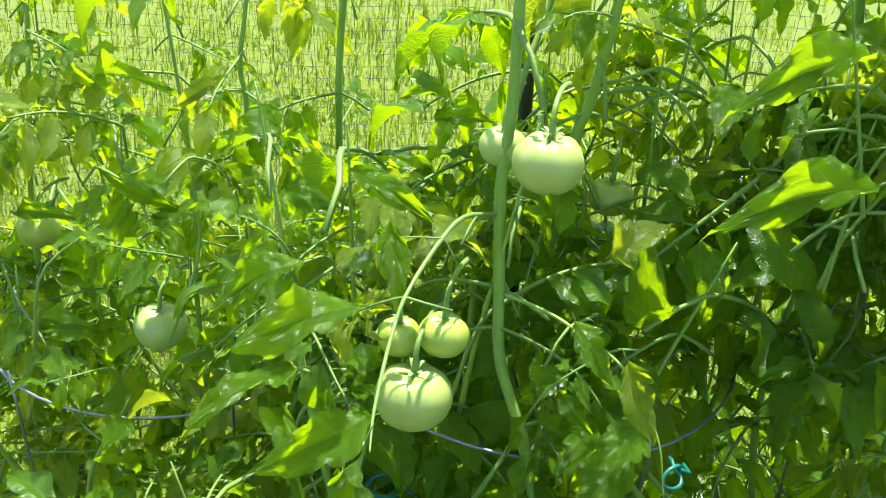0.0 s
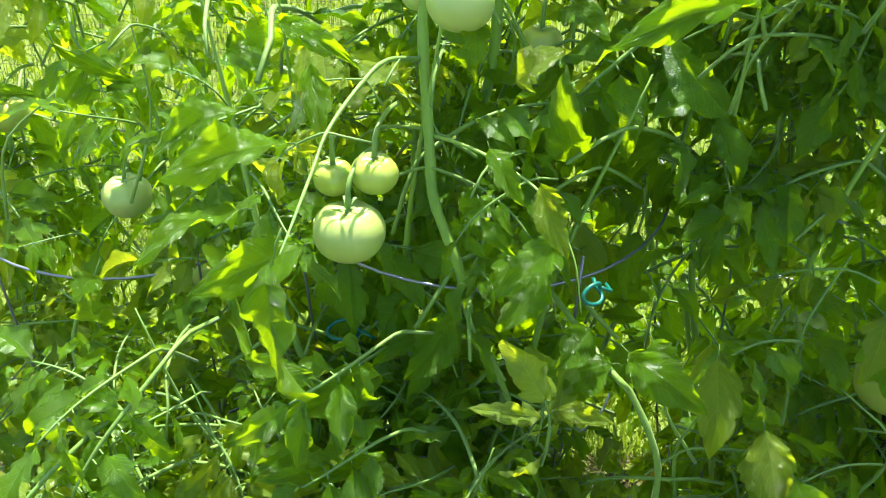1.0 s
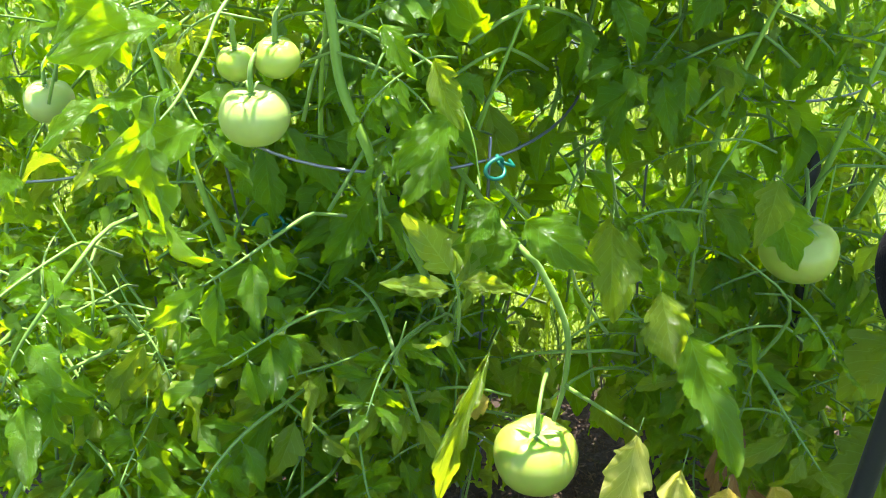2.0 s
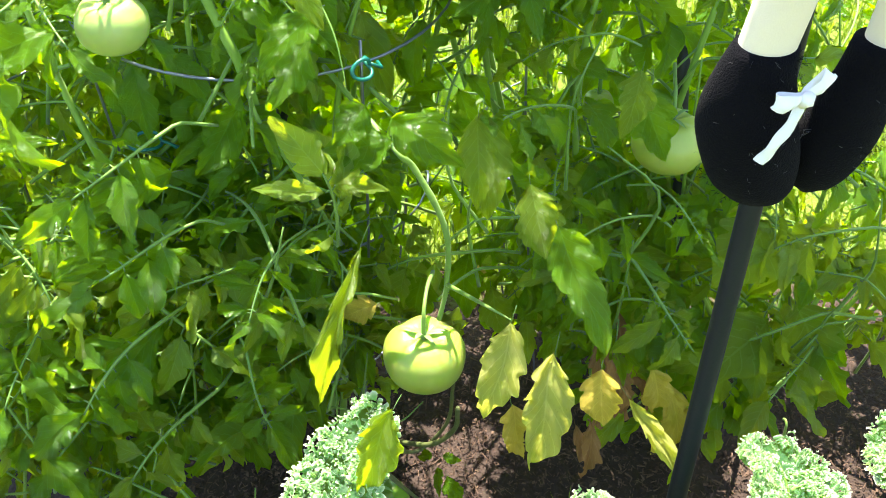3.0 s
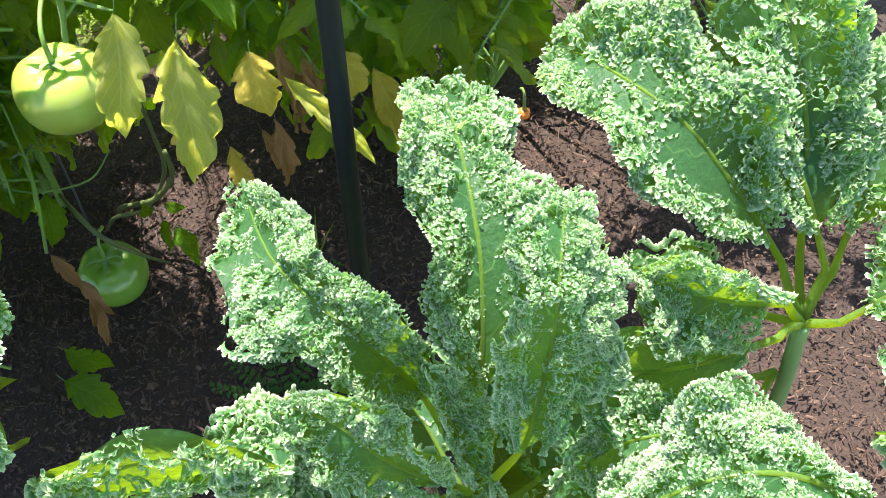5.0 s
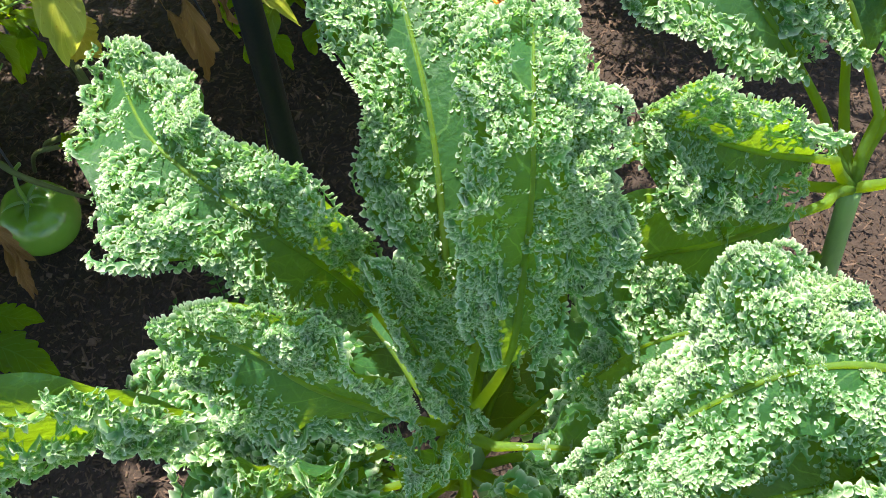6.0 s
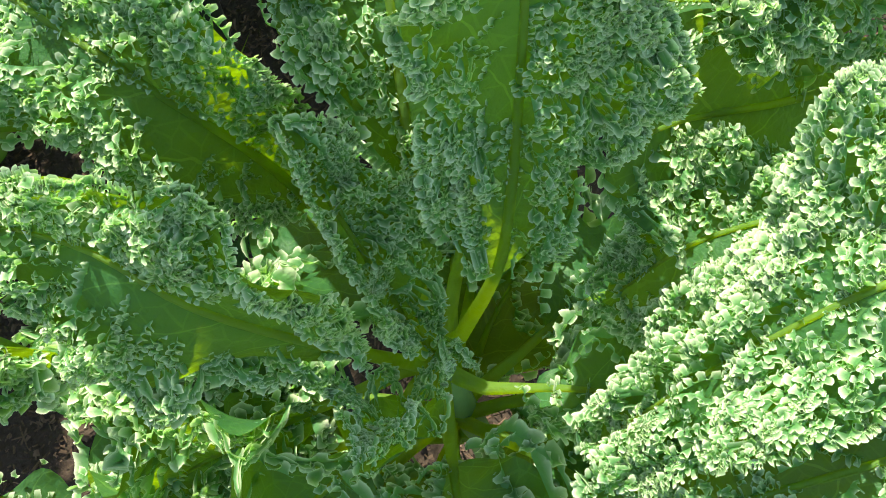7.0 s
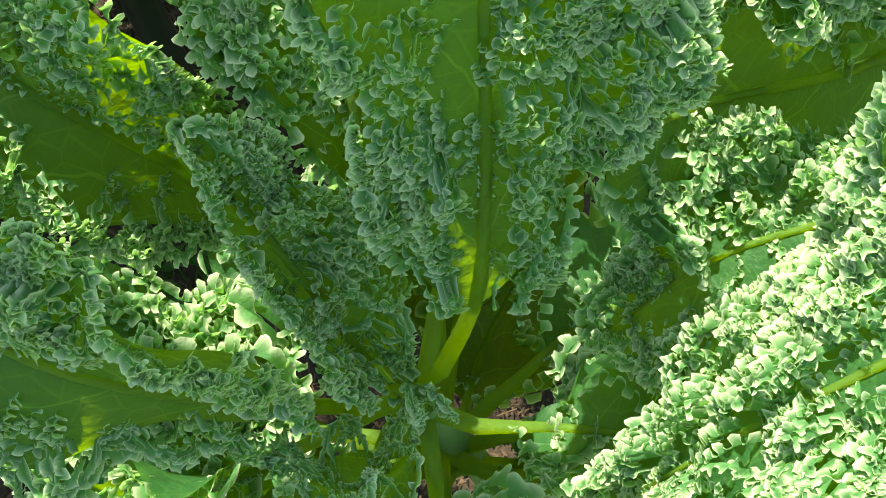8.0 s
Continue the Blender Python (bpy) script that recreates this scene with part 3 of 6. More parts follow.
def ruffles(rng, starts, surf, normal, raise_by, outward, length, across, frill, pile, ph):
    """Ribbons of leaf margin that wander over the blade and lean outwards, their free edge gathered into rounded curls."""
    s0, v0 = starts
    count, k = len(s0), 54
    step = 0.17 * frill
    turn = rng.uniform(0, 6.28, (count, 1)) + np.cumsum(rng.normal(0, 0.15, (count, k)), axis=1)
    s = np.clip(s0[:, None] + np.cumsum(np.cos(turn), axis=1) * step / length, 0.02, 1.0)
    v = v0[:, None] + np.cumsum(np.sin(turn), axis=1) * step / across[:, None]
    v = np.where(v0[:, None] > 0, np.clip(v, 0.03, 1.06), np.clip(v, -1.06, -0.03))
    base, up = surf(s, v), normal(s)
    base = base + up * (raise_by(s, v)[0] * 0.8)[..., None]
    way = np.gradient(base, axis=1)
    way /= np.linalg.norm(way, axis=2)[..., None] + 1e-9
    side = np.cross(up, way)
    side /= np.linalg.norm(side, axis=2)[..., None] + 1e-9
    wav = 2 * np.pi * np.arange(k) * step / (frill * rng.uniform(1.2, 1.9, (count, 1))) + rng.uniform(0, 6.28, (count, 1)) + np.cumsum(rng.normal(0, 0.14, (count, k)), axis=1)
    ends = np.minimum(1.0, np.minimum(np.arange(k), np.arange(k)[::-1]) / 5.0) ** 0.7
    tall = frill * rng.uniform(0.75, 1.6, (count, 1)) * (0.85 + 0.15 * np.sin(1.7 * wav + ph[0])) * ends
    swing = frill * rng.uniform(0.35, 0.8, (count, 1)) * ends
    away = np.sign((side * outward(s, v)).sum(2).mean(1, keepdims=True)) * rng.choice([1.0, 1.0, 1.0, -0.7], (count, 1))
    lean = away * rng.uniform(0.35, 1.15, (count, 1)) * tall
    rows = []
    for q in (0.0, 0.5, 1.0):
        o = swing * q**1.3 * (np.sin(wav) + 0.12 * q * np.sin(3 * wav + ph[1])) + lean * q**1.2
        d = -0.36 * swing * q * q * np.sin(2 * wav)
        h = tall * (0.95 * q - 0.30 * q * q) + swing * 0.35 * q * q * np.sin(wav + 1.2)
        rows.append(base + up * (h - 0.0005)[..., None] + side * o[..., None] + way * d[..., None])
    pts = np.stack(rows, axis=2)                          # ribbon, place along it, height, xyz
    faces = [(i * 3 + j, (i + 1) * 3 + j, (i + 1) * 3 + j + 1, i * 3 + j + 1) for i in range(k - 1) for j in range(2)]
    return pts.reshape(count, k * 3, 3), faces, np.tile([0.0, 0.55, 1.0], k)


def kale_leaf(plant, root, line, face, wide, lift=(0.4, 0.4), bare=(0.4, 0.4), frill=0.0032, seed=1, dense=1.0, stalk=0.15, wave=0.22, n=12, pile=0.006, thick=1.0, crest=0.16):
    """One curly leaf: a stalk from the crown, a blade along a bent rib, wide to each side (first the side to its left, tip up), and ruffled frills over all but its middle."""
    rng = np.random.default_rng(seed)
    line = np.asarray(line, float)
    x, y, z = leaf_axes(line[0], line[-1], face)
    run = smooth_line(line, 41)
    steps = np.linspace(0, 1, len(run))
    heading = np.gradient(run, axis=0)
    ph = rng.uniform(0, 6.28, 6)

    def along(u, table):
        return np.stack([np.interp(u, steps, table[:, k]) for k in range(3)], -1)

    def upward(u):
        n_ = np.cross(along(u, heading), y)
        return n_ / (np.linalg.norm(n_, axis=-1, keepdims=True) + 1e-9)

    def half(s, sd):
        full = np.where(sd > 0, wide[0], wide[1])
        s = np.clip(s, 0, 1)
        return full * np.clip(s / 0.28, 0, 1) ** 0.65 * (1 - s**5) ** 0.5 * (0.78 + 0.22 * np.sin(np.pi * s)) * (1 + 0.12 * np.sin(8 * s + ph[0] + sd) + 0.14 * np.sin(19 * s + ph[1] + 2 * sd))

    def surf(s, v):
        sd = np.sign(v)
        u = stalk + (1 - stalk) * s
        w = half(s, sd) * np.abs(v)
        ang = np.where(sd > 0, lift[0], lift[1]) * (0.35 + 0.65 * np.abs(v))
        up = w * np.sin(ang) + half(s, sd) * wave * np.abs(v) ** 2 * (np.sin(11 * s + ph[2] + 2 * sd) + 0.7 * np.sin(24 * s + ph[3] + sd))
        return along(u, run) + y * (sd * w * np.cos(ang))[..., None] + upward(u) * up[..., None]

    rows, cols = 42, 21
    s_, v_ = np.meshgrid(np.linspace(0, 1, rows), np.linspace(-1, 1, cols), indexing="ij")
    blade = Shape().add(surf(s_, v_).reshape(-1, 3), grid_faces(rows, cols), np.c_[s_.ravel(), 0.5 + 0.5 * v_.ravel()])
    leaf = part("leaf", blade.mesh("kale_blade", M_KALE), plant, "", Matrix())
    q = np.linspace(0, 0.95, 18)
    rib = np.vstack([smooth_line([root, (np.asarray(root) + line[0]) / 2 - z * 0.004, line[0]], 6)[:-1], along(q, run) + upward(q) * np.linspace(0.0, 0.0004, 18)[:, None]])
    v, f = tube(rib, thick * np.array([0.0044, 0.0036, 0.0024, 0.0015, 0.0010, 0.0004]), 7)
    part("midrib", Shape().add(v, f).mesh("kale_midrib", M_RIB), leaf, "pale green rib")
    length = float(np.linalg.norm(np.diff(run, axis=0), axis=1).sum()) * (1 - stalk)
    area = length * sum(w * (1.06 - b) for w, b in zip(wide, bare)) * 0.80
    # the frills stand in rounded bunches, with gaps down to the blade between them
    bunch = 0.0068 + 0.8 * frill
    nb = max(5, int(1.05 * area / bunch**2 / 1.6))
    sb = rng.uniform(0.03, 1.0, nb)
    hb = np.where(rng.random(nb) < wide[0] * (1.06 - bare[0]) / sum(w * (1.06 - b) for w, b in zip(wide, bare)), 1.0, -1.0)
    ib = np.where(hb > 0, *bare) * np.clip(1.0 + 0.5 * np.sin(9 * sb + ph[4] + 1.9 * hb), 0.2, 1.5) * np.clip((1 - sb) / crest, 0, 1)
    vb = hb * (ib + (1.04 - ib) * rng.random(nb) ** 0.65)
    rb, tb = bunch * rng.uniform(0.7, 1.35, nb), rng.uniform(0.5, 1.4, nb)
    xb, yb = sb * length, vb * np.where(vb > 0, *wide)

    def bunched(s, v):
        """How high the bunch at a place stands, and which way it leans."""
        px, py = s.ravel() * length, v.ravel() * np.where(v.ravel() > 0, *wide)
        dx, dy = px[:, None] - xb, py[:, None] - yb
        far = (dx**2 + dy**2) / rb**2
        k_ = far.argmin(1)
        pick_ = np.arange(len(px)), k_
        d = np.sqrt(far[pick_])
        high = pile * 2.3 * tb[k_] * np.clip(1 - d**2, 0, 1) ** 0.6
        return high.reshape(s.shape), (dx[pick_] / rb[k_]).reshape(s.shape), (dy[pick_] / rb[k_]).reshape(s.shape), d.reshape(s.shape)

    count = int(dense * area * 0.80 / frill**2)
    pickb = rng.integers(0, nb, count)
    ang, rad = rng.uniform(0, 6.28, count), rb[pickb] * np.sqrt(rng.random(count)) * 1.06
    s0 = np.clip((xb[pickb] + rad * np.cos(ang)) / length, 0.02, 1.0)
    y0 = yb[pickb] + rad * np.sin(ang)
    v0 = np.clip(y0 / np.where(y0 > 0, *wide), -1.08, 1.08)
    keep = rng.random(count) < 0.15 + 0.85 * half(s0, np.sign(v0)) / np.where(v0 > 0, *wide)
    s0, v0 = s0[keep], v0[keep]
    count = len(s0)
    zn = upward(stalk + (1 - stalk) * s0)
    high, lx, ly, d = bunched(s0, v0)
    p0 = surf(s0, v0) + zn * (high * rng.uniform(0.55, 1.0, count) + 0.0006)[:, None]
    size = frill * rng.choice([0.4, 0.5, 0.65, 0.85], count) * rng.uniform(0.8, 1.15, count)
    shapes, faces, rim = floret(rng, count, size, n)
    ax = zn + (y * ly[:, None] + x * lx[:, None]) * 0.9 + y * (0.3 * v0)[:, None] + rng.normal(0, 0.40, (count, 3))
    ax /= np.linalg.norm(ax, axis=1)[:, None]
    e1 = np.cross(ax, rng.normal(0, 1, (count, 3)))
    e1 /= np.linalg.norm(e1, axis=1)[:, None]
    e2 = np.cross(ax, e1)
    pts = p0[:, None] + shapes[..., :1] * e1[:, None] + shapes[..., 1:2] * e2[:, None] + shapes[..., 2:] * ax[:, None]
    fr = Shape()
    few = rng.permutation(count)[:int(count * 0.42)]
    pts = pts[rng.permutation(count)[:int(count * 0.16)]]
    full = np.where(v0 > 0, *wide)[few]
    bands = ruffles(rng, (s0[few], v0[few]), surf, lambda q: upward(stalk + (1 - stalk) * q), bunched, lambda q, r: x * 0.5 + y * np.sign(r)[..., None], length, full, frill, pile, ph)
    for p, fc, edge in ((pts, faces, rim), bands):
        num, k = p.shape[:2]
        table = (np.arange(num)[:, None] * k + fr.n)
        fr.v.append(p.reshape(-1, 3))
        fr.f += [tuple(int(r + j) for j in face_) for r in table[:, 0] for face_ in fc]
        fr.uv.append(np.zeros((num * k, 2)))
        fr.rim.append(np.tile(edge, num))
        fr.n += num * k
    fr.slot = [0] * len(fr.f)
    tagged(part("frill", fr.mesh("kale_frill", M_FRILL), leaf, "crisp pale-edged frills with sunlight painted into their rims"), kind="stuff")
    return leaf


def kale_plant(foot, crown, label):
    plant = thing("kale_plant", foot, label=label, category="kale", group="curly kale in the bed")
    mid = (np.asarray(foot) + crown) / 2 + np.array((0.012, -0.008, 0))
    v, f = tube(smooth_line([np.asarray(foot) - (0, 0, 0.02), mid, crown], 14), [0.009, 0.008, 0.0075], 10)
    part("stalk", Shape().add(v, f).mesh("kale_stalk", M_STALK), plant, "", Matrix())
    return plant


# ---------------------------------------------------------------- hard things


def tomato_cage(at, radius, rings, legs, label):
    """A round wire cage: rings on upright wires pushed into the earth."""
    cage = thing("tomato_cage", at, label=label, category="plant support", group="tomato cages")
    top = max(z for z, _ in rings)
    for z, share in rings:
        a = np.linspace(0, 2 * np.pi, 49)
        line = np.c_[radius * share * np.cos(a), radius * share * np.sin(a), z + 0.006 * np.sin(2 * a + z * 9)]
        v, f = tube(line, [0.0016], 6, False)
        part("ring", Shape().add(v, f).mesh("cage_ring", M_WIRE), cage)
    for a in legs:
        c, s_ = math.cos(radians(a)), math.sin(radians(a))
        low = radius * min(sh for _, sh in rings) * 0.8
        line = smooth_line([(c * low, s_ * low, -0.08), (c * radius * 0.9, s_ * radius * 0.9, top * 0.6), (c * (radius + 0.002), s_ * (radius + 0.002), top + 0.02)], 12)
        v, f = tube(line, [0.0016], 6)
        part("upright", Shape().add(v, f).mesh("cage_upright", M_WIRE), cage)
    return cage


def post(name, foot, head, radius, mat, label, sides=14):
    ob = Shape()
    foot, head = np.asarray(foot, float), np.asarray(head, float)
    v, f = tube(smooth_line([foot, (foot + head) / 2, head], 12), [radius, radius, radius * 0.98], sides)
    ob.add(v, f)
    return tagged(new(name, ob.mesh(name, mat)), label, "garden stake")


def twist_tie(at, radius, tilt, label):
    a = np.linspace(0.3, 6.6, 30)
    line = np.c_[radius * np.cos(a), radius * np.sin(a) * 0.8, 0.004 * np.sin(a * 1.5)]
    end = line[-1]
    line = np.vstack([line, end + (0.006, 0.004, -0.004), end + (0.016, 0.002, -0.010)])
    s = Shape()
    v, f = tube(line, [0.0019], 6)
    s.add(v, f)
    v, f = tube([line[0], line[0] + (0.012, -0.008, 0.004), line[0] + (0.02, -0.004, -0.004)], [0.0016], 6)
    s.add(v, f)
    ob = tagged(new("plant_tie", s.mesh("plant_tie", M_TIE)), label, "plant tie", "green plant ties")
    ob.matrix_world = pose(*at, *tilt)


def garden_doll():
    """The hanging legs of a rag doll: stuffed black feet, cloth shins, dark trouser hems. One plain mesh."""
    s = Shape()
    rng = np.random.default_rng(3)

    def blob(points, wide, deep, slot, sides=26, n=22):
        line = smooth_line(points, n)
        q = np.linspace(0, 1, n)
        wx = np.interp(q, np.linspace(0, 1, len(wide)), wide)
        wy = np.interp(q, np.linspace(0, 1, len(deep)), deep)
        th = np.linspace(0, 2 * np.pi, sides, endpoint=False)
        v = []
        for c, a, b in zip(line, wx, wy):
            for t in th:
                w = 1 + 0.012 * math.sin(3 * t + c[2] * 160)
                v.append((c[0] + a * w * math.cos(t), c[1] + b * w * math.sin(t), c[2]))
        s.add(v, grid_faces(n, sides, True) + [tuple(range(sides))[::-1], tuple((n - 1) * sides + k for k in range(sides))], slot=slot)

    egg = [0.004, 0.017, 0.0235, 0.0265, 0.028, 0.0285, 0.028, 0.0265, 0.0245, 0.022, 0.0195, 0.017]
    egg2 = [0.004, 0.0135, 0.018, 0.0205, 0.0220, 0.0225, 0.0220, 0.0210, 0.0195, 0.018, 0.0170, 0.0165]
    yy = 0.295
    blob([(0.440, yy, 0.882), (0.432, yy, 0.905), (0.424, yy, 0.935), (0.421, yy, 0.960), (0.424, yy, 0.986)], egg, [e * 0.85 for e in egg], 0)
    blob([(0.473, yy + 0.01, 0.882), (0.476, yy + 0.008, 0.904), (0.480, yy + 0.006, 0.930), (0.484, yy + 0.004, 0.956), (0.489, yy + 0.004, 0.984)], egg2, [e * 0.85 for e in egg2], 0)
    blob([(0.423, yy, 0.976), (0.428, yy, 1.01), (0.436, yy, 1.05)], [0.0150, 0.0150, 0.0155, 0.0160], [0.0135, 0.0135, 0.014], 1)
    blob([(0.493, yy + 0.004, 0.974), (0.495, yy + 0.004, 1.01), (0.497, yy + 0.004, 1.05)], [0.0155, 0.0155, 0.016], [0.0135, 0.0135, 0.014], 1)
    blob([(0.436, yy, 1.033), (0.440, yy + 0.01, 1.07), (0.462, yy + 0.045, 1.10)], [0.021, 0.022, 0.026, 0.028], [0.02, 0.021, 0.024], 2)
    blob([(0.497, yy + 0.004, 1.036), (0.494, yy + 0.015, 1.07), (0.478, yy + 0.045, 1.10)], [0.021, 0.022, 0.026, 0.028], [0.02, 0.021, 0.024], 2)
    for _ in range(170):                                  # loose fibres on the felt
        side = rng.choice([0, 1])
        q = rng.uniform(0.1, 1)
        c = np.array((0.428 - 0.004 * q, yy, 0.89 + 0.095 * q)) if side == 0 else np.array((0.480 + 0.013 * q, yy + 0.006, 0.893 + 0.09 * q))
        r = float(np.interp(q, np.linspace(0, 1, 12), egg if side == 0 else egg2))
        t = rng.uniform(0, 6.28)
        p = c + np.array((r * math.cos(t), 0.85 * r * math.sin(t), 0))
        d = unit(np.array((math.cos(t), math.sin(t), 0.4)) + rng.normal(0, 0.6, 3))
        v, f = tube([p - d * 0.001, p + d * rng.uniform(0.001, 0.003), p + d * 0.003 + rng.normal(0, 0.0012, 3)], [0.00009], 3, False)
        s.add(v, f, slot=3)
    for _ in range(900):                                  # its dark nap
        side = rng.choice([0, 1])
        q = rng.uniform(0.02, 1)
        c = np.array((0.428 - 0.004 * q, yy, 0.885 + 0.1 * q)) if side == 0 else np.array((0.478 + 0.014 * q, yy + 0.006, 0.886 + 0.097 * q))
        r = 0.98 * float(np.interp(q, np.linspace(0, 1, 12), egg if side == 0 else egg2))
        t = rng.uniform(0, 6.28)
        p = c + np.array((r * math.cos(t), 0.85 * r * math.sin(t), 0))
        d = unit(np.array((math.cos(t), math.sin(t), 0.2)) + rng.normal(0, 0.7, 3))
        v, f = tube([p - d * 0.001, p + d * 0.0012, p + d * rng.uniform(0.0015, 0.003) + rng.normal(0, 0.0008, 3)], [0.00022, 0.0001], 3, False)
        s.add(v, f, slot=0)
    tagged(new("garden_doll", s.mesh("garden_doll", M_FELT, M_CLOTH, M_TROUSER, M_LINT)), "rag doll legs with stuffed black felt feet hung on a stake", "doll")


def ribbon_bow():
    bow = thing("ribbon_bow", (0.4365, 0.267, 0.972), label="small white cloth ribbon bow tied between black felt feet", category="ribbon")

    def strip(name, points, widths, across):
        line = smooth_line(np.asarray(points) * 0.86, 14)
        w = 0.8 * np.interp(np.linspace(0, 1, 14), np.linspace(0, 1, len(widths)), widths)
        v = []
        for k, (p, h) in enumerate(zip(line, w)):
            for q in (-1, -0.3, 0.3, 1):
                v.append(p + np.asarray(across) * h * q + np.array((0, -0.0018 * (abs(q) < 0.5) + 0.0008 * math.sin(k * 1.3 + q * 2), 0)))
        for k, (p, h) in enumerate(zip(line, w)):
            for q in (-1, -0.3, 0.3, 1):
                v.append(p + np.asarray(across) * h * q + np.array((0, -0.0018 * (abs(q) < 0.5) + 0.0008 * math.sin(k * 1.3 + q * 2) + 0.0006, 0)))
        f = grid_faces(14, 4)
        f = f + [tuple(i + 56 for i in q[::-1]) for q in f]
        part(name, Shape().add(v, f).mesh("ribbon", M_RIBBON), bow)

    strip("tail", [(0, 0, 0), (-0.004, -0.005, -0.012), (-0.012, -0.007, -0.028), (-0.019, -0.006, -0.042)], [0.0025, 0.004, 0.0042, 0.0045], unit((1, 0, -0.3)))
    strip("loop", [(0, 0, 0.001), (-0.006, -0.007, 0.0), (-0.014, -0.008, -0.001), (-0.018, -0.002, -0.002), (-0.011, 0.001, -0.002), (0, 0, 0)], [0.002, 0.0045, 0.006, 0.0055, 0.004, 0.002], unit((0.1, 0, 1)))
    strip("loop", [(0, 0, 0.001), (0.004, -0.006, 0.006), (0.008, -0.007, 0.013), (0.012, -0.001, 0.016), (0.006, 0.002, 0.008), (0, 0, 0)], [0.002, 0.0035, 0.0045, 0.004, 0.003, 0.002], unit((0.9, 0, -0.5)))
    v, f = tube([(-0.002, -0.003, -0.003), (0, -0.005, 0), (0.002, -0.003, 0.003)], [0.003, 0.0042, 0.003], 10)
    part("knot", Shape().add(v, f).mesh("ribbon_knot", M_RIBBON), bow)


def tag(name, at, w, h, turn, mat, label, bars, ink):
    t = thing(name, at, label=label, category="plant label")
    t.matrix_basis = pose(*at, *turn)
    bm = bmesh.new()
    bmesh.ops.create_cube(bm, size=1, matrix=Matrix.Diagonal((w, 0.0012, h, 1)))
    bmesh.ops.bevel(bm, geom=bm.edges[:], offset=0.0004, segments=1, affect="EDGES")
    me = bpy.data.meshes.new("tag_card")
    bm.to_mesh(me)
    bm.free()
    me.materials.append(mat)
    part("card", me, t)
    for x, z, bw, bh in bars:
        bm = bmesh.new()
        bmesh.ops.create_cube(bm, size=1, matrix=Matrix.Translation((x * w, -0.0009, z * h)) @ Matrix.Diagonal((bw * w, 0.0006, bh * h, 1)))
        me = bpy.data.meshes.new("tag_print")
        bm.to_mesh(me)
        bm.free()
        me.materials.append(ink)
        part("print_bar", me, t)


def bird_net():
    """Black plastic netting behind the bed, in small cells, slightly slack."""
    s = Shape()
    cell, x0, x1, z1 = 0.021, -1.7, 0.5, 1.15
    y0 = 1.42

    def sway(x, z):
        return (x + 0.006 * math.sin(z * 11 + x * 3), y0 + 0.02 * math.sin(x * 4) + 0.008 * math.sin(z * 9 + x * 6), z + 0.006 * math.sin(x * 13 + z * 2))

    for x in np.arange(x0, x1, cell):
        v, f = tube([sway(x, z) for z in np.linspace(0.25, z1, 22)], [0.0004], 3, False)
        s.add(v, f)
    for z in np.arange(0.25, z1, cell * 0.85):
        v, f = tube([sway(x, z) for x in np.linspace(x0, x1, 50)], [0.0004], 3, False)
        s.add(v, f)
    tagged(new("garden_net", s.mesh("garden_net", M_NET)), "fine black plastic bird netting hung behind the bed", "netting", kind="stuff")


# ---------------------------------------------------------------- the bed

build_ground()
build_chips()
build_lawn()
bird_net()

tomato_cage((0.09, 0.89, 0), 0.217, ((0.757, 1.0), (0.48, 0.82), (0.22, 0.62)), (35, 150, 215, 300), "round galvanised wire cage round a leafy tomato plant")
tomato_cage((-0.335, 0.945, 0), 0.19, ((0.69, 1.0), (0.42, 0.82), (0.18, 0.62)), (20, 130, 235, 310), "round galvanised wire cage holding a sparse tomato plant")
tomato_cage((0.51, 1.02, 0), 0.19, ((0.747, 1.0), (0.44, 0.85), (0.2, 0.62)), (60, 160, 230, 320), "round galvanised wire cage in deep leaf shade")
post("plant_post", (0.088, 0.97, -0.05), (0.063, 0.97, 1.12), 0.0075, M_POST, "thin black post standing inside a tomato cage")
post("plant_post", (0.645, 0.80, -0.05), (0.555, 0.80, 0.70), 0.0075, M_POST, "thin black post among shaded tomato leaves")
post("doll_stake", (0.416, 0.248, -0.05), (0.481, 0.387, 1.10), 0.0080, M_STAKE, "dark coated metal stake leaning in the mulch, carrying a doll", 18)
garden_doll()
ribbon_bow()
twist_tie((-0.045, 0.75, 0.637), 0.017, (15, 10, 0), "dark green plant tie round a tomato stem")
twist_tie((0.203, 0.62, 0.792), 0.011, (70, 10, 60), "dark green plant tie hanging on a cage ring")
tag("plant_label", (0.882, 0.62, 0.543), 0.030, 0.042, (-20, 10, 10), M_TAG, "white plastic plant label with unreadable grey print", ((0, 0.3, 0.7, 0.05), (0, 0.15, 0.6, 0.05), (0, 0.0, 0.7, 0.05), (0, -0.15, 0.5, 0.05)), M_INK)
tag("plant_label", (0.622, 0.770, 0.015), 0.040, 0.09, (-10, 0, 5), M_TAG_YELLOW, "yellow plant label with red print in the mulch", ((0, 0.1, 0.5, 0.3),), M_TAG_RED)

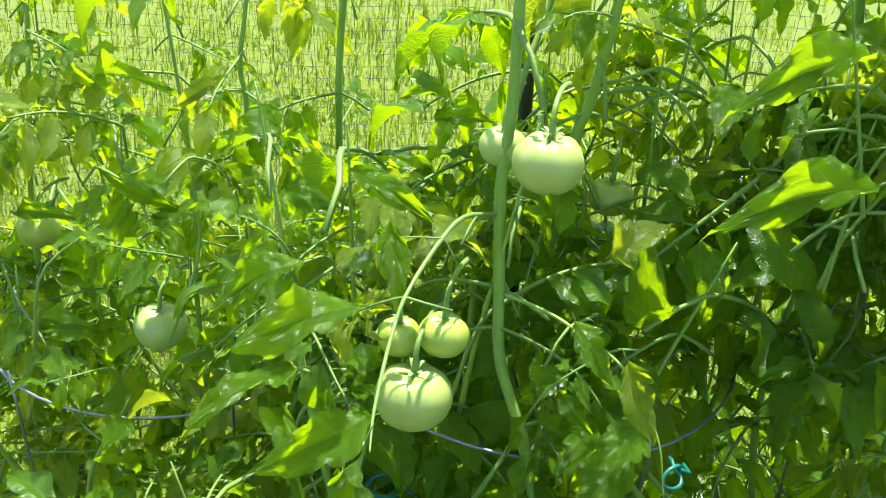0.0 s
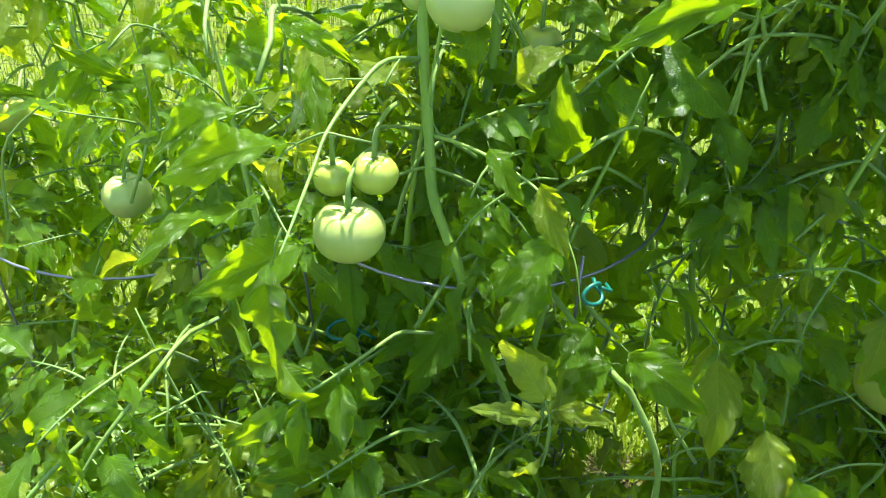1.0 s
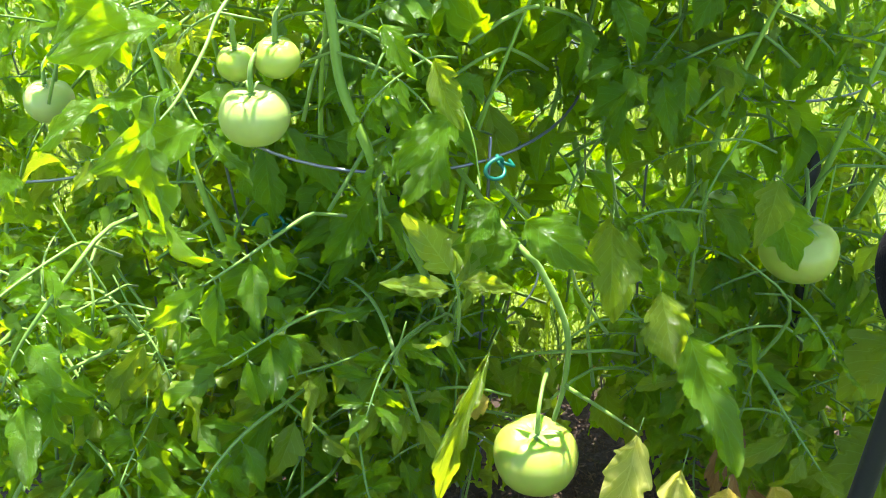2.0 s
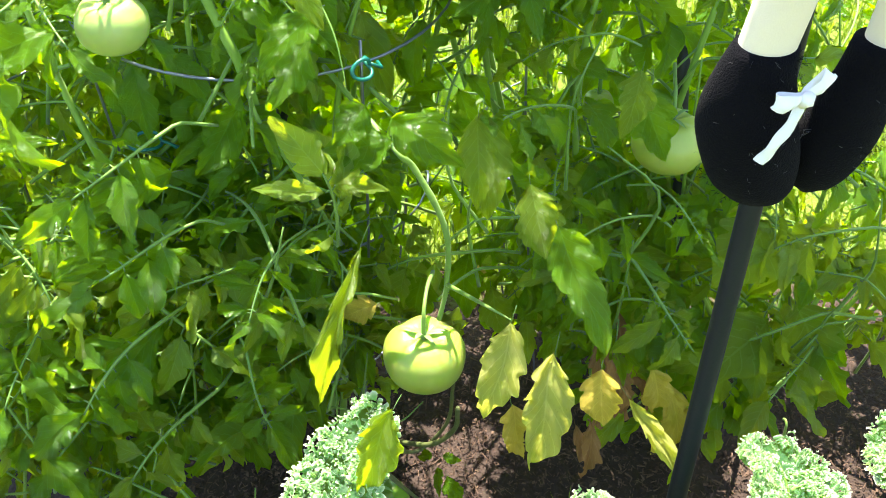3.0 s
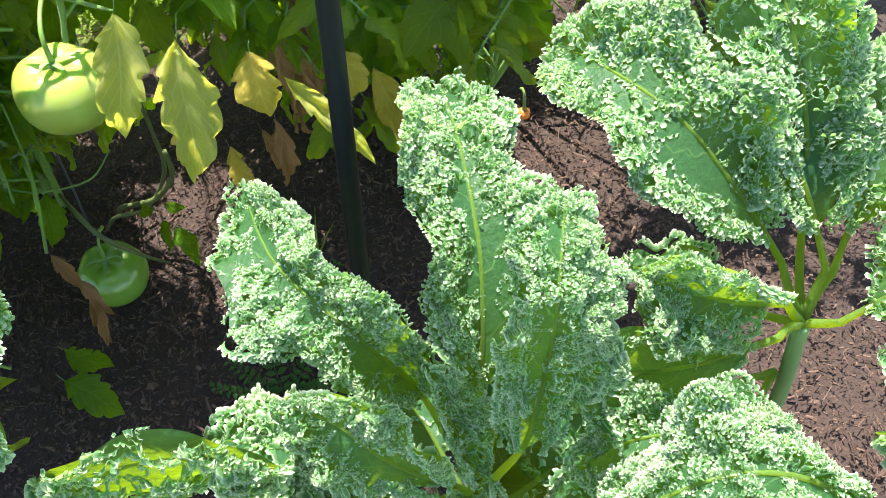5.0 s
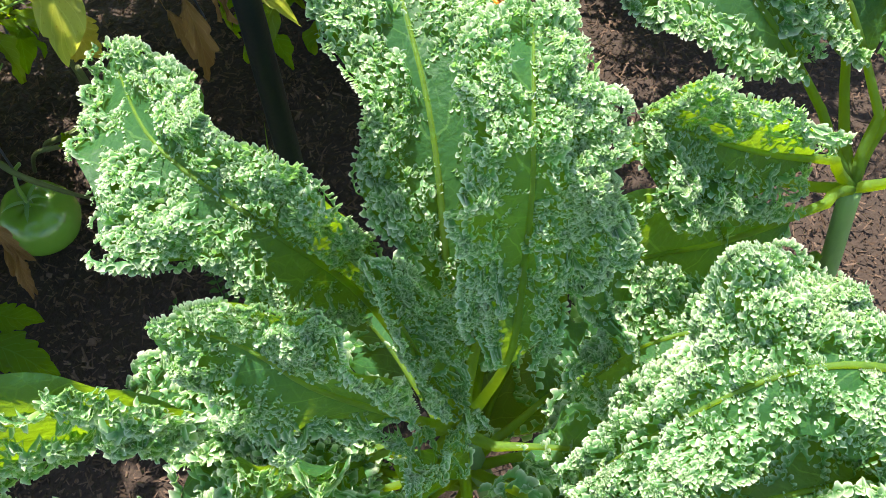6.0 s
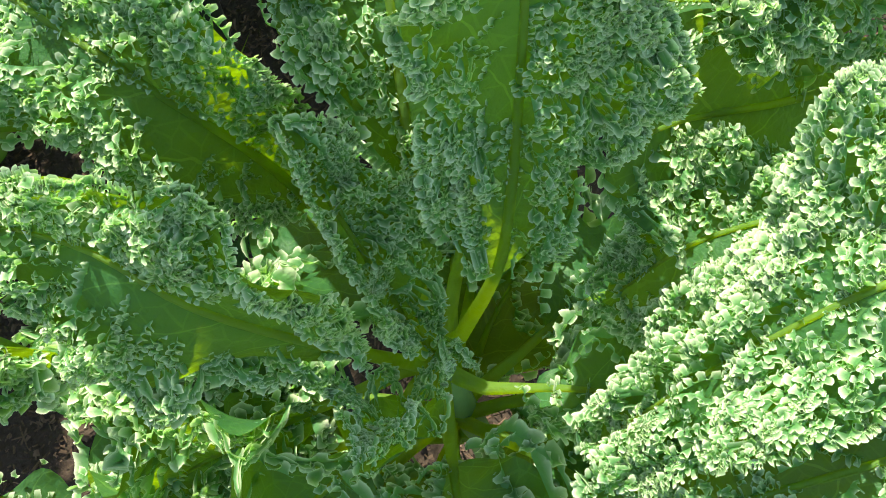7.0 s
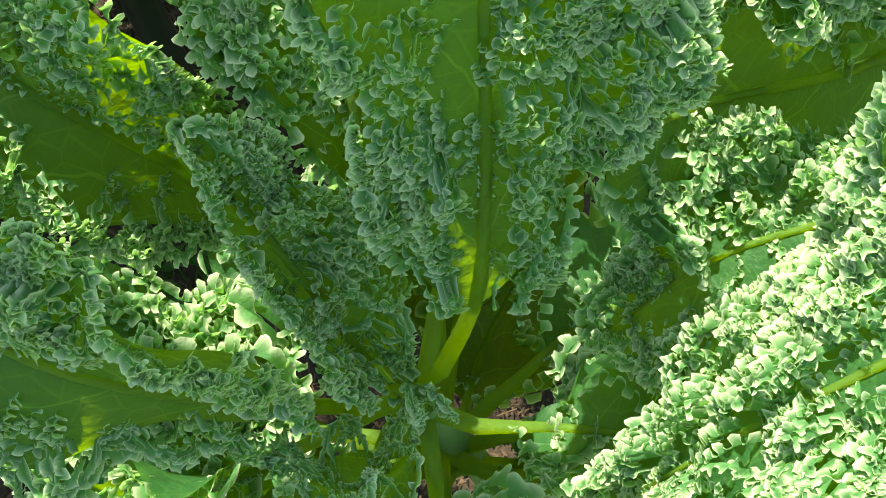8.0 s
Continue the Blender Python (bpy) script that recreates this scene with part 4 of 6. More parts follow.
VIEW = np.array((0.20, -0.10, 1.23))
FRUIT = (
    ((0.082, 0.70, 1.021), 0.0282, "pale"), ((0.046, 0.76, 1.009), 0.0200, "pale"), ((-0.009, 0.63, 0.841), 0.0310, "pale"),
    ((0.011, 0.66, 0.882), 0.0207, "green"), ((-0.311, 0.87, 0.728), 0.0289, "pale"), ((-0.521, 1.03, 0.75), 0.0268, "green"),
    ((0.156, 0.88, 0.919), 0.0220, "green"), ((0.522, 0.70, 0.642), 0.0400, "green"), ((0.248, 0.56, 0.478), 0.0442, "green"),
)
for place, r, _ in FRUIT:
    OPEN.append((np.array(place), VIEW if place[2] > 0.6 else np.array((0.27, -0.13, 1.2)), r + 0.035))
for place, r in (((0.924, 0.62, 0.50), 0.0255), ((0.872, 0.60, 0.384), 0.0176), ((0.886, 0.60, 0.303), 0.0229)):
    OPEN.append((np.array(place), np.array((0.34, -0.13, 1.15)), r + 0.035))
TIE = (np.array((-0.045, 0.75, 0.637)), np.array((0.20, -0.10, 1.25)), 0.05)
OPEN.append(TIE)
for place, r, _ in FRUIT[8:]:                             # the lowest is lit from above
    OPEN.append((np.array(place), np.array(place) + np.array(SUN_TO) * 0.8, r + 0.035))
for lit, wide in (((0.29, 0.77, 0.0), 0.14), ((0.80, 0.66, 0.0), 0.16), ((0.30, 0.63, 0.0), 0.08)):      # gaps in the leaves that let the sun down to the mulch
    OPEN.append((np.array(lit), np.array(lit) + np.array(SUN_TO) * 1.3, wide))
OPEN.append((np.array((0.176, 0.67, 0.074)), np.array((0.33, -0.13, 1.15)), 0.14))
OPEN.append((np.array((0.31, 0.79, 0.0)), np.array((0.31, -0.13, 1.17)), 0.13))
OPEN.append((np.array((0.20, 0.56, 0.0)), np.array((0.34, -0.13, 1.15)), 0.16))
OPEN.append((np.array((0.83, 0.66, 0.0)), np.array((0.34, -0.13, 1.15)), 0.12))
OPEN.append((np.array((0.73, 0.53, 0.0)), np.array((0.34, -0.13, 1.15)), 0.12))


def front_tall(p):
    """The near face of the tall plants: it leans away with height."""
    if p[2] > 0.82:
        return 0.70 if p[0] > -0.1 else 0.82
    if p[0] < -0.12:
        return 0.66 if p[2] < 0.6 else 0.74
    return 0.52 + 0.16 * max(0.0, p[2] - 0.3)


def front_low(p):
    return 0.56


rng = np.random.default_rng(42)

middle = thing("tomato_plant", (0.10, 0.88, 0), label="tall dense tomato plant with pale unripe fruit, in a wire cage", category="tomato plant", group="tomato plants")
S1 = stem(middle, [(0.115, 0.86, -0.02), (0.14, 0.80, 0.25), (0.14, 0.75, 0.45), (0.128, 0.72, 0.592), (0.099, 0.68, 0.696), (0.084, 0.675, 0.774), (0.059, 0.70, 0.834), (0.053, 0.72, 0.89), (0.047, 0.74, 0.981), (0.051, 0.75, 1.047), (0.050, 0.76, 1.131), (0.048, 0.77, 1.25)], [0.0075, 0.007, 0.0065, 0.0062, 0.006], M_STEM, bumps=0.05)
S2 = stem(middle, [(0.10, 0.90, -0.02), (0.06, 0.86, 0.3), (0.055, 0.84, 0.6), (0.071, 0.83, 0.776), (0.086, 0.85, 0.825), (0.105, 0.85, 0.897), (0.113, 0.85, 0.991), (0.122, 0.85, 1.024), (0.135, 0.84, 1.119), (0.15, 0.84, 1.22)], [0.008, 0.0075, 0.007, 0.006], M_STEM, bumps=0.05)
S5 = stem(middle, [(0.052, 0.80, 1.02), (0.062, 0.82, 1.065), (0.078, 0.85, 1.113), (0.10, 0.87, 1.2)], [0.0038, 0.0035, 0.003], M_BRANCH, "side_stem")
S6 = stem(middle, [(0.046, 0.735, 0.957), (0.02, 0.70, 0.969), (0.003, 0.66, 0.964), (-0.014, 0.60, 0.952), (-0.02, 0.56, 0.938), (-0.019, 0.48, 0.94), (-0.013, 0.42, 0.955)], [0.0030, 0.0026, 0.0022, 0.0016, 0.0006], M_BRANCH, "side_stem", bumps=0.06)
S7 = stem(middle, [(0.057, 0.72, 0.89), (0.086, 0.70, 0.891), (0.111, 0.68, 0.889), (0.153, 0.64, 0.879), (0.18, 0.60, 0.847), (0.19, 0.58, 0.80)], [0.0024, 0.0020, 0.0014, 0.0006], M_STEM, "side_stem", bumps=0.06)
S12 = stem(middle, [(0.118, 0.85, 1.01), (0.136, 0.88, 1.023), (0.178, 0.88, 1.031), (0.205, 0.86, 1.025), (0.225, 0.84, 0.998)], [0.0045, 0.0038, 0.003, 0.001], M_BRANCH, "side_stem", bumps=0.06)
S13 = stem(middle, [(0.16, 0.72, 0.74), (0.225, 0.62, 0.708), (0.247, 0.61, 0.685), (0.274, 0.59, 0.626), (0.274, 0.58, 0.561), (0.265, 0.57, 0.520)], [0.0034, 0.0040, 0.0042, 0.0038, 0.0032], M_BRANCH, "side_stem", bumps=0.08)
S14 = stem(middle, [(0.274, 0.58, 0.561), (0.304, 0.53, 0.581), (0.323, 0.455, 0.632)], [0.0030, 0.0022, 0.0009], M_BRANCH, "side_stem")
S15 = stem(middle, [(0.09, 0.90, -0.02), (0.03, 0.84, 0.35), (0.014, 0.82, 0.501), (0.016, 0.80, 0.62), (0.025, 0.80, 0.711), (0.03, 0.82, 0.85)], [0.0065, 0.006, 0.0055, 0.004], M_STEM)
S16 = stem(middle, [(0.11, 0.72, 0.80), (0.092, 0.66, 0.743), (0.115, 0.65, 0.691), (0.133, 0.66, 0.635), (0.16, 0.70, 0.52)], [0.003, 0.0034, 0.0036, 0.0036], M_BRANCH, "side_stem", bumps=0.08)
S18 = stem(middle, [(0.29, 0.70, 0.30), (0.288, 0.72, 0.234), (0.281, 0.74, 0.137), (0.241, 0.74, 0.077), (0.20, 0.73, 0.088), (0.165, 0.80, -0.02)], [0.003, 0.0036, 0.0038, 0.0036, 0.003], M_OLDSTEM, "side_stem", bumps=0.08)
for line, every, size in ((S1, 0.04, 0.20), (S2, 0.038, 0.20), (S15, 0.038, 0.20), (S16, 0.04, 0.15), (S12, 0.05, 0.16), (S7, 0.035, 0.13)):
    dress(middle, line, rng, every, size, front_tall)
for k in range(8):
    a = k * 0.8 + 0.3
    foot = np.array((0.10, 0.88, 0.0))
    lineq = stem(middle, [foot, foot + (0.10 * math.cos(a), 0.09 * math.sin(a), 0.35), foot + (0.19 * math.cos(a), 0.15 * math.sin(a), 0.7), foot + (0.24 * math.cos(a + 0.3), 0.16 * math.sin(a + 0.3), 0.80 + 0.25 * rng.random())], [0.006, 0.005, 0.0042, 0.0012], M_STEM)
    dress(middle, lineq, rng, 0.04, 0.20, front_tall)

side = thing("tomato_plant", (-0.33, 0.95, 0), label="sunlit open tomato plant with few fruit, in a wire cage", category="tomato plant", group="tomato plants")
S3 = stem(side, [(-0.25, 0.98, -0.02), (-0.17, 0.98, 0.4), (-0.135, 0.98, 0.798), (-0.137, 1.0, 0.888), (-0.137, 1.0, 0.987), (-0.132, 1.0, 1.066), (-0.12, 1.0, 1.2)], [0.006, 0.0055, 0.0052, 0.0045], M_STEM, bumps=0.05)
S8 = stem(side, [(-0.32, 0.96, -0.02), (-0.30, 0.97, 0.4), (-0.308, 0.98, 0.674), (-0.312, 1.0, 0.765), (-0.318, 1.02, 0.866), (-0.323, 1.02, 0.944), (-0.34, 1.03, 1.08)], [0.005, 0.0042, 0.0036, 0.0025], M_STEM)
S9 = stem(side, [(-0.28, 0.95, -0.02), (-0.24, 0.95, 0.5), (-0.226, 0.95, 0.914), (-0.231, 0.95, 1.001), (-0.224, 0.95, 1.054), (-0.21, 0.96, 1.17)], [0.005, 0.0042, 0.0036, 0.0025], M_STEM)
S10 = stem(side, [(-0.10, 0.86, -0.02), (-0.05, 0.76, 0.42), (-0.067, 0.74, 0.544), (-0.092, 0.74, 0.61), (-0.123, 0.76, 0.729), (-0.141, 0.78, 0.822), (-0.16, 0.80, 0.93), (-0.18, 0.82, 1.03)], [0.007, 0.0062, 0.0055, 0.004, 0.001], M_STEM, bumps=0.05)
S19 = stem(side, [(-0.05, 0.72, 0.50), (-0.092, 0.62, 0.525), (-0.134, 0.55, 0.523), (-0.167, 0.50, 0.497)], [0.003, 0.0024, 0.0012], M_BRANCH, "side_stem")
for line, every, size, thin in ((S3, 0.05, 0.19, 0.1), (S8, 0.05, 0.18, 0.1), (S9, 0.055, 0.17, 0.1), (S10, 0.042, 0.19, 0.0), (S19, 0.045, 0.15, 0.0)):
    dress(side, line, rng, every, size, front_tall, 0.3, sparse=thin)
for k in range(7):
    a = k * 0.9
    foot = np.array((-0.33, 0.93, 0.0))
    top = 0.60 + 0.22 * rng.random()
    lineq = stem(side, [foot, foot + (0.11 * math.cos(a), 0.09 * math.sin(a), 0.3), foot + (0.22 * math.cos(a), 0.15 * math.sin(a), 0.55), foot + (0.30 * math.cos(a + 0.3), 0.17 * math.sin(a + 0.3), top)], [0.006, 0.005, 0.0042, 0.0012], M_STEM)
    dress(side, lineq, rng, 0.044, 0.17, front_tall, 0.45, sparse=0.25)

outer = thing("tomato_plant", (-0.56, 1.06, 0), label="thin sunlit tomato plant before black netting", category="tomato plant", group="tomato plants")
S4 = stem(outer, [(-0.55, 1.05, -0.02), (-0.53, 1.03, 0.35), (-0.524, 1.02, 0.695), (-0.523, 1.03, 0.808), (-0.508, 1.03, 0.917), (-0.494, 1.03, 1.023), (-0.48, 1.04, 1.16)], [0.0055, 0.005, 0.0042, 0.0028], M_STEM)
dress(outer, S4, rng, 0.04, 0.15, front_tall, 0.3, sparse=0.1)
for k in range(4):
    a = k * 1.6 + 0.4
    foot = np.array((-0.58, 1.02, 0.0))
    lineq = stem(outer, [foot, foot + (0.1 * math.cos(a), 0.08 * math.sin(a), 0.3), foot + (0.2 * math.cos(a), 0.13 * math.sin(a), 0.62 + 0.2 * rng.random())], [0.006, 0.005, 0.0012], M_STEM)
    dress(outer, lineq, rng, 0.045, 0.19, front_tall, 0.3)

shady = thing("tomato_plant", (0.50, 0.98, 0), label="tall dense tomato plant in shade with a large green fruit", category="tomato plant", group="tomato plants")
S11 = stem(shady, [(0.50, 0.96, -0.02), (0.47, 0.93, 0.4), (0.44, 0.92, 0.8), (0.411, 0.93, 0.979), (0.384, 0.95, 1.057), (0.372, 0.95, 1.111), (0.36, 0.96, 1.22)], [0.0075, 0.007, 0.0065, 0.005], M_STEM)
dress(shady, S11, rng, 0.030, 0.155, front_tall)
for k in range(10):
    a = k * 0.63
    foot = np.array((0.50, 0.94, 0.0))
    lineq = stem(shady, [foot, foot + (0.11 * math.cos(a), 0.10 * math.sin(a), 0.35), foot + (0.21 * math.cos(a), 0.17 * math.sin(a), 0.72), foot + (0.25 * math.cos(a + 0.3), 0.19 * math.sin(a + 0.3), 0.90 + 0.28 * rng.random())], [0.007, 0.006, 0.005, 0.0012], M_STEM)
    dress(shady, lineq, rng, 0.038, 0.165, front_tall, 0.2)

low = thing("tomato_plant", (0.80, 0.86, 0), label="broad low tomato plant with ripening orange fruit", category="tomato plant", group="tomato plants")
for k in range(11):
    a = k * 0.57
    foot = np.array((0.78, 0.84, 0.0))
    lineq = stem(low, [foot, foot + (0.1 * math.cos(a), 0.08 * math.sin(a), 0.22), foot + (0.19 * math.cos(a), 0.13 * math.sin(a), 0.42), foot + (0.26 * math.cos(a + 0.3), 0.15 * math.sin(a + 0.3), 0.52 + 0.2 * rng.random())], [0.006, 0.005, 0.004, 0.0012], M_STEM)
    dress(low, lineq, rng, 0.042, 0.20, front_low, 0.55)
corner = thing("tomato_plant", (1.20, 0.85, 0), label="low tomato plant with ripe orange and green fruit", category="tomato plant", group="tomato plants")
for k in range(7):
    a = k * 0.9
    foot = np.array((1.18, 0.84, 0.0))
    lineq = stem(corner, [foot, foot + (0.1 * math.cos(a), 0.08 * math.sin(a), 0.22), foot + (0.2 * math.cos(a), 0.15 * math.sin(a), 0.45), foot + (0.28 * math.cos(a + 0.3), 0.17 * math.sin(a + 0.3), 0.6 + 0.2 * rng.random())], [0.006, 0.005, 0.004, 0.0012], M_STEM)
    dress(corner, lineq, rng, 0.042, 0.18, front_low, 0.5)



def shoots(plant, count, x, y, z, rise, size, front, pale, seed):
    """Leafy shoots spread over a stretch of a plant."""
    r = np.random.default_rng(seed)
    for _ in range(count):
        a = np.array((r.uniform(*x), r.uniform(*y), r.uniform(*z)))
        b = a + np.array((r.normal(0, 0.04), r.normal(0, 0.03), rise * r.uniform(0.6, 1.2)))
        line = stem(plant, [a, (a + b) / 2 + r.normal(0, 0.012, 3), b], [0.0026, 0.002, 0.001], M_BRANCH, "side_stem", 8)
        dress(plant, line, r, 0.036, size * 1.4, front, pale)


shoots(side, 4, (-0.50, 0.0), (0.86, 1.05), (0.55, 0.85), 0.24, 0.13, front_tall, 0.35, 71)
shoots(side, 4, (-0.42, -0.06), (0.74, 0.90), (0.52, 0.80), 0.2, 0.11, front_tall, 0.4, 81)
shoots(shady, 8, (0.22, 0.52), (0.70, 0.86), (0.62, 0.95), 0.2, 0.12, front_tall, 0.25, 82)
shoots(shady, 8, (0.30, 0.62), (0.68, 0.84), (0.85, 1.10), 0.2, 0.12, front_tall, 0.15, 83)
shoots(corner, 9, (0.82, 1.30), (0.86, 1.05), (0.22, 0.50), 0.16, 0.12, front_low, 0.4, 84)
shoots(outer, 5, (-0.75, -0.42), (0.98, 1.12), (0.5, 0.85), 0.24, 0.13, front_tall, 0.35, 72)
shoots(shady, 10, (0.18, 0.62), (0.80, 1.0), (0.70, 1.0), 0.24, 0.125, front_tall, 0.25, 73)
# the next two add high growth, mostly out of sight, to shade the right
shoots(shady, 14, (0.30, 0.75), (0.80, 1.12), (1.00, 1.40), 0.26, 0.12, front_tall, 0.2, 80)
shoots(shady, 9, (0.40, 0.80), (0.76, 1.10), (1.14, 1.36), 0.22, 0.14, front_tall, 0.15, 86)
shoots(middle, 6, (-0.08, 0.22), (0.78, 0.95), (0.72, 0.98), 0.20, 0.13, front_tall, 0.3, 74)

shoots(middle, 9, (0.12, 0.46), (1.00, 1.16), (0.12, 0.45), 0.2, 0.15, front_tall, 0.1, 87)


def front_near(p):
    return 0.44


shoots(side, 8, (-0.35, 0.02), (0.48, 0.58), (0.10, 0.35), 0.16, 0.13, front_near, 0.3, 79)
shoots(side, 12, (-0.32, -0.06), (0.54, 0.70), (0.28, 0.55), 0.20, 0.13, front_near, 0.3, 75)
shoots(middle, 10, (-0.08, 0.16), (0.56, 0.66), (0.22, 0.55), 0.18, 0.12, front_near, 0.3, 76)
shoots(middle, 7, (0.30, 0.50), (0.60, 0.70), (0.40, 0.62), 0.15, 0.11, front_near, 0.4, 77)
shoots(low, 10, (0.58, 0.95), (0.62, 0.74), (0.22, 0.45), 0.15, 0.13, front_near, 0.7, 78)
dress(middle, S6, rng, 0.05, 0.09, lambda p: 0.36, 0.5)
# ---------------------------------------------------------------- whole leaves that hang in front
SPRIGS = (
    ((0.037, 0.60, 0.755), (-0.067, 0.54, 0.700)), ((0.046, 0.58, 0.656), (-0.063, 0.52, 0.631)), ((0.002, 0.54, 0.575), (-0.094, 0.48, 0.490)),
    ((0.035, 0.53, 0.483), (-0.067, 0.46, 0.401)), ((0.123, 0.56, 0.645), (0.080, 0.50, 0.583)), ((0.069, 0.52, 0.548), (0.099, 0.47, 0.467)),
    ((-0.082, 0.54, 0.478), (-0.147, 0.48, 0.395)), ((0.170, 0.60, 0.607), (0.150, 0.55, 0.745)), ((-0.188, 0.62, 0.710), (-0.261, 0.52, 0.568)),
    ((-0.095, 0.70, 0.923), (-0.178, 0.64, 0.912)), ((-0.172, 0.62, 0.655), (-0.242, 0.55, 0.629)), ((0.078, 0.60, 0.592), (-0.013, 0.54, 0.588)),
    ((-0.246, 0.80, 0.850), (-0.316, 0.74, 0.894)), ((-0.130, 0.72, 0.914), (-0.170, 0.66, 0.966)), ((-0.328, 0.78, 0.730), (-0.383, 0.72, 0.739)),
)
for k, (base, tip) in enumerate(SPRIGS):
    length = 1.2 * float(np.linalg.norm(np.subtract(tip, base)))
    mesh = PALE_MESH[k % len(PALE_MESH)] if k % 4 == 3 else LEAF_MESH[(5 * k) % len(LEAF_MESH)]
    part("leaf", mesh, side if base[0] < -0.1 else middle, "", leaf_pose(base, tip, (-0.15 + 0.1 * (k % 4), -0.55, 0.85), length, length * 1.05))

# ---------------------------------------------------------------- broad leaves that stand out
hero(middle, (-0.016, 0.42, 0.955), (-0.006, 0.40, 0.850), 0.034, "green", (-0.6, -0.7, 0.1))
hero(middle, (0.128, 0.62, 0.985), (0.160, 0.60, 1.022), 0.032, "pale")
hero(middle, (0.110, 0.62, 0.930), (0.138, 0.58, 0.903), 0.026)
hero(middle, (0.165, 0.60, 0.838), (0.121, 0.57, 0.785), 0.040)
hero(middle, (0.150, 0.61, 0.905), (0.174, 0.58, 0.852), 0.032, "pale")
hero(middle, (0.302, 0.56, 0.776), (0.298, 0.51, 0.712), 0.038, "pale")
hero(middle, (0.323, 0.45, 0.634), (0.298, 0.42, 0.536), 0.043, "yellow")
hero(middle, (0.36, 0.43, 0.615), (0.339, 0.39, 0.5), 0.050, "yellow")
hero(middle, (0.409, 0.45, 0.566), (0.409, 0.42, 0.517), 0.039, "gold")
hero(middle, (0.371, 0.52, 0.683), (0.401, 0.416, 0.622), 0.046)
hero(middle, (0.349, 0.55, 0.709), (0.359, 0.5, 0.662), 0.036, "pale")
hero(middle, (0.429, 0.42, 0.559), (0.482, 0.36, 0.494), 0.021, "yellow")
hero(middle, (0.220, 0.315, 0.690), (0.190, 0.292, 0.622), 0.036, "pale")
hero(middle, (0.01, 0.58, 0.42), (-0.089, 0.5, 0.346), 0.056)
hero(middle, (0.002, 0.62, 0.712), (-0.074, 0.55, 0.692), 0.056)
hero(middle, (-0.006, 0.55, 0.558), (-0.094, 0.48, 0.49), 0.041)
hero(middle, (0.255, 0.70, 0.49), (0.240, 0.66, 0.42), 0.060)
hero(middle, (0.305, 0.70, 0.50), (0.300, 0.66, 0.43), 0.055)
hero(middle, (0.330, 0.67, 0.47), (0.345, 0.64, 0.41), 0.045, "pale")
hero(middle, (0.174, 0.56, 0.71), (0.221, 0.54, 0.717), 0.021, "pale")
hero(middle, (0.197, 0.46, 0.721), (0.148, 0.4, 0.588), 0.018, "pale")
hero(middle, (0.489, 0.75, 0.436), (0.551, 0.7, 0.47), 0.043, "pale")
hero(low, (0.629, 0.72, 0.356), (0.529, 0.66, 0.26), 0.055)
hero(middle, (0.464, 0.64, 0.768), (0.444, 0.6, 0.719), 0.036, "pale")
hero(middle, (0.227, 0.55, 0.786), (0.284, 0.5, 0.768), 0.041)
hero(low, (0.647, 0.68, 0.542), (0.589, 0.64, 0.473), 0.090, "pale")
hero(low, (0.698, 0.66, 0.425), (0.735, 0.62, 0.323), 0.083, "pale")
hero(low, (0.668, 0.66, 0.4), (0.581, 0.6, 0.364), 0.082, "pale")
hero(low, (0.71, 0.64, 0.304), (0.77, 0.6, 0.325), 0.042, "pale")
hero(low, (0.646, 0.64, 0.291), (0.672, 0.6, 0.245), 0.080)
hero(low, (0.766, 0.7, 0.464), (0.857, 0.66, 0.408), 0.062, "pale")
hero(low, (0.794, 0.64, 0.376), (0.87, 0.62, 0.307), 0.063, "pale")
hero(middle, (0.372, 0.6, 0.668), (0.332, 0.58, 0.714), 0.032)
hero(middle, (0.255, 0.6, 0.761), (0.276, 0.56, 0.739), 0.030)
hero(middle, (0.086, 0.66, 0.737), (0.036, 0.62, 0.683), 0.045)
hero(middle, (0.091, 0.58, 0.529), (0.129, 0.52, 0.553), 0.028)
hero(middle, (0.075, 0.58, 0.44), (0.086, 0.53, 0.431), 0.036)
hero(middle, (0.019, 0.6, 0.6), (-0.032, 0.54, 0.63), 0.030)
hero(middle, (-0.054, 0.6, 0.629), (-0.099, 0.55, 0.62), 0.037)
hero(middle, (-0.046, 0.6, 0.939), (-0.109, 0.5, 0.968), 0.034)
hero(middle, (-0.031, 0.56, 0.872), (-0.093, 0.48, 0.882), 0.039)
hero(middle, (-0.079, 0.74, 0.987), (-0.004, 0.68, 0.974), 0.027)
hero(middle, (-0.032, 0.64, 0.99), (-0.021, 0.6, 0.936), 0.025)
hero(middle, (0.28, 0.62, 1.138), (0.179, 0.56, 1.126), 0.028)
hero(middle, (0.322, 0.66, 1.035), (0.193, 0.6, 1.03), 0.037)
hero(middle, (0.216, 0.72, 1.088), (0.202, 0.68, 1.058), 0.034)
hero(middle, (0.186, 0.84, 0.915), (0.144, 0.8, 0.886), 0.032)
hero(middle, (0.33, 0.82, 0.931), (0.293, 0.78, 0.919), 0.038)
hero(middle, (0.19, 0.74, 0.851), (0.169, 0.7, 0.954), 0.041)
hero(middle, (0.316, 0.8, 0.828), (0.33, 0.78, 0.875), 0.017)
hero(middle, (0.17, 0.6, 0.862), (0.123, 0.55, 0.836), 0.037)
hero(side, (-0.293, 0.74, 0.639), (-0.3, 0.7, 0.719), 0.044)
hero(side, (-0.288, 0.9, 0.857), (-0.352, 0.85, 0.918), 0.023)
hero(side, (-0.414, 0.98, 0.96), (-0.289, 0.9, 0.994), 0.027)
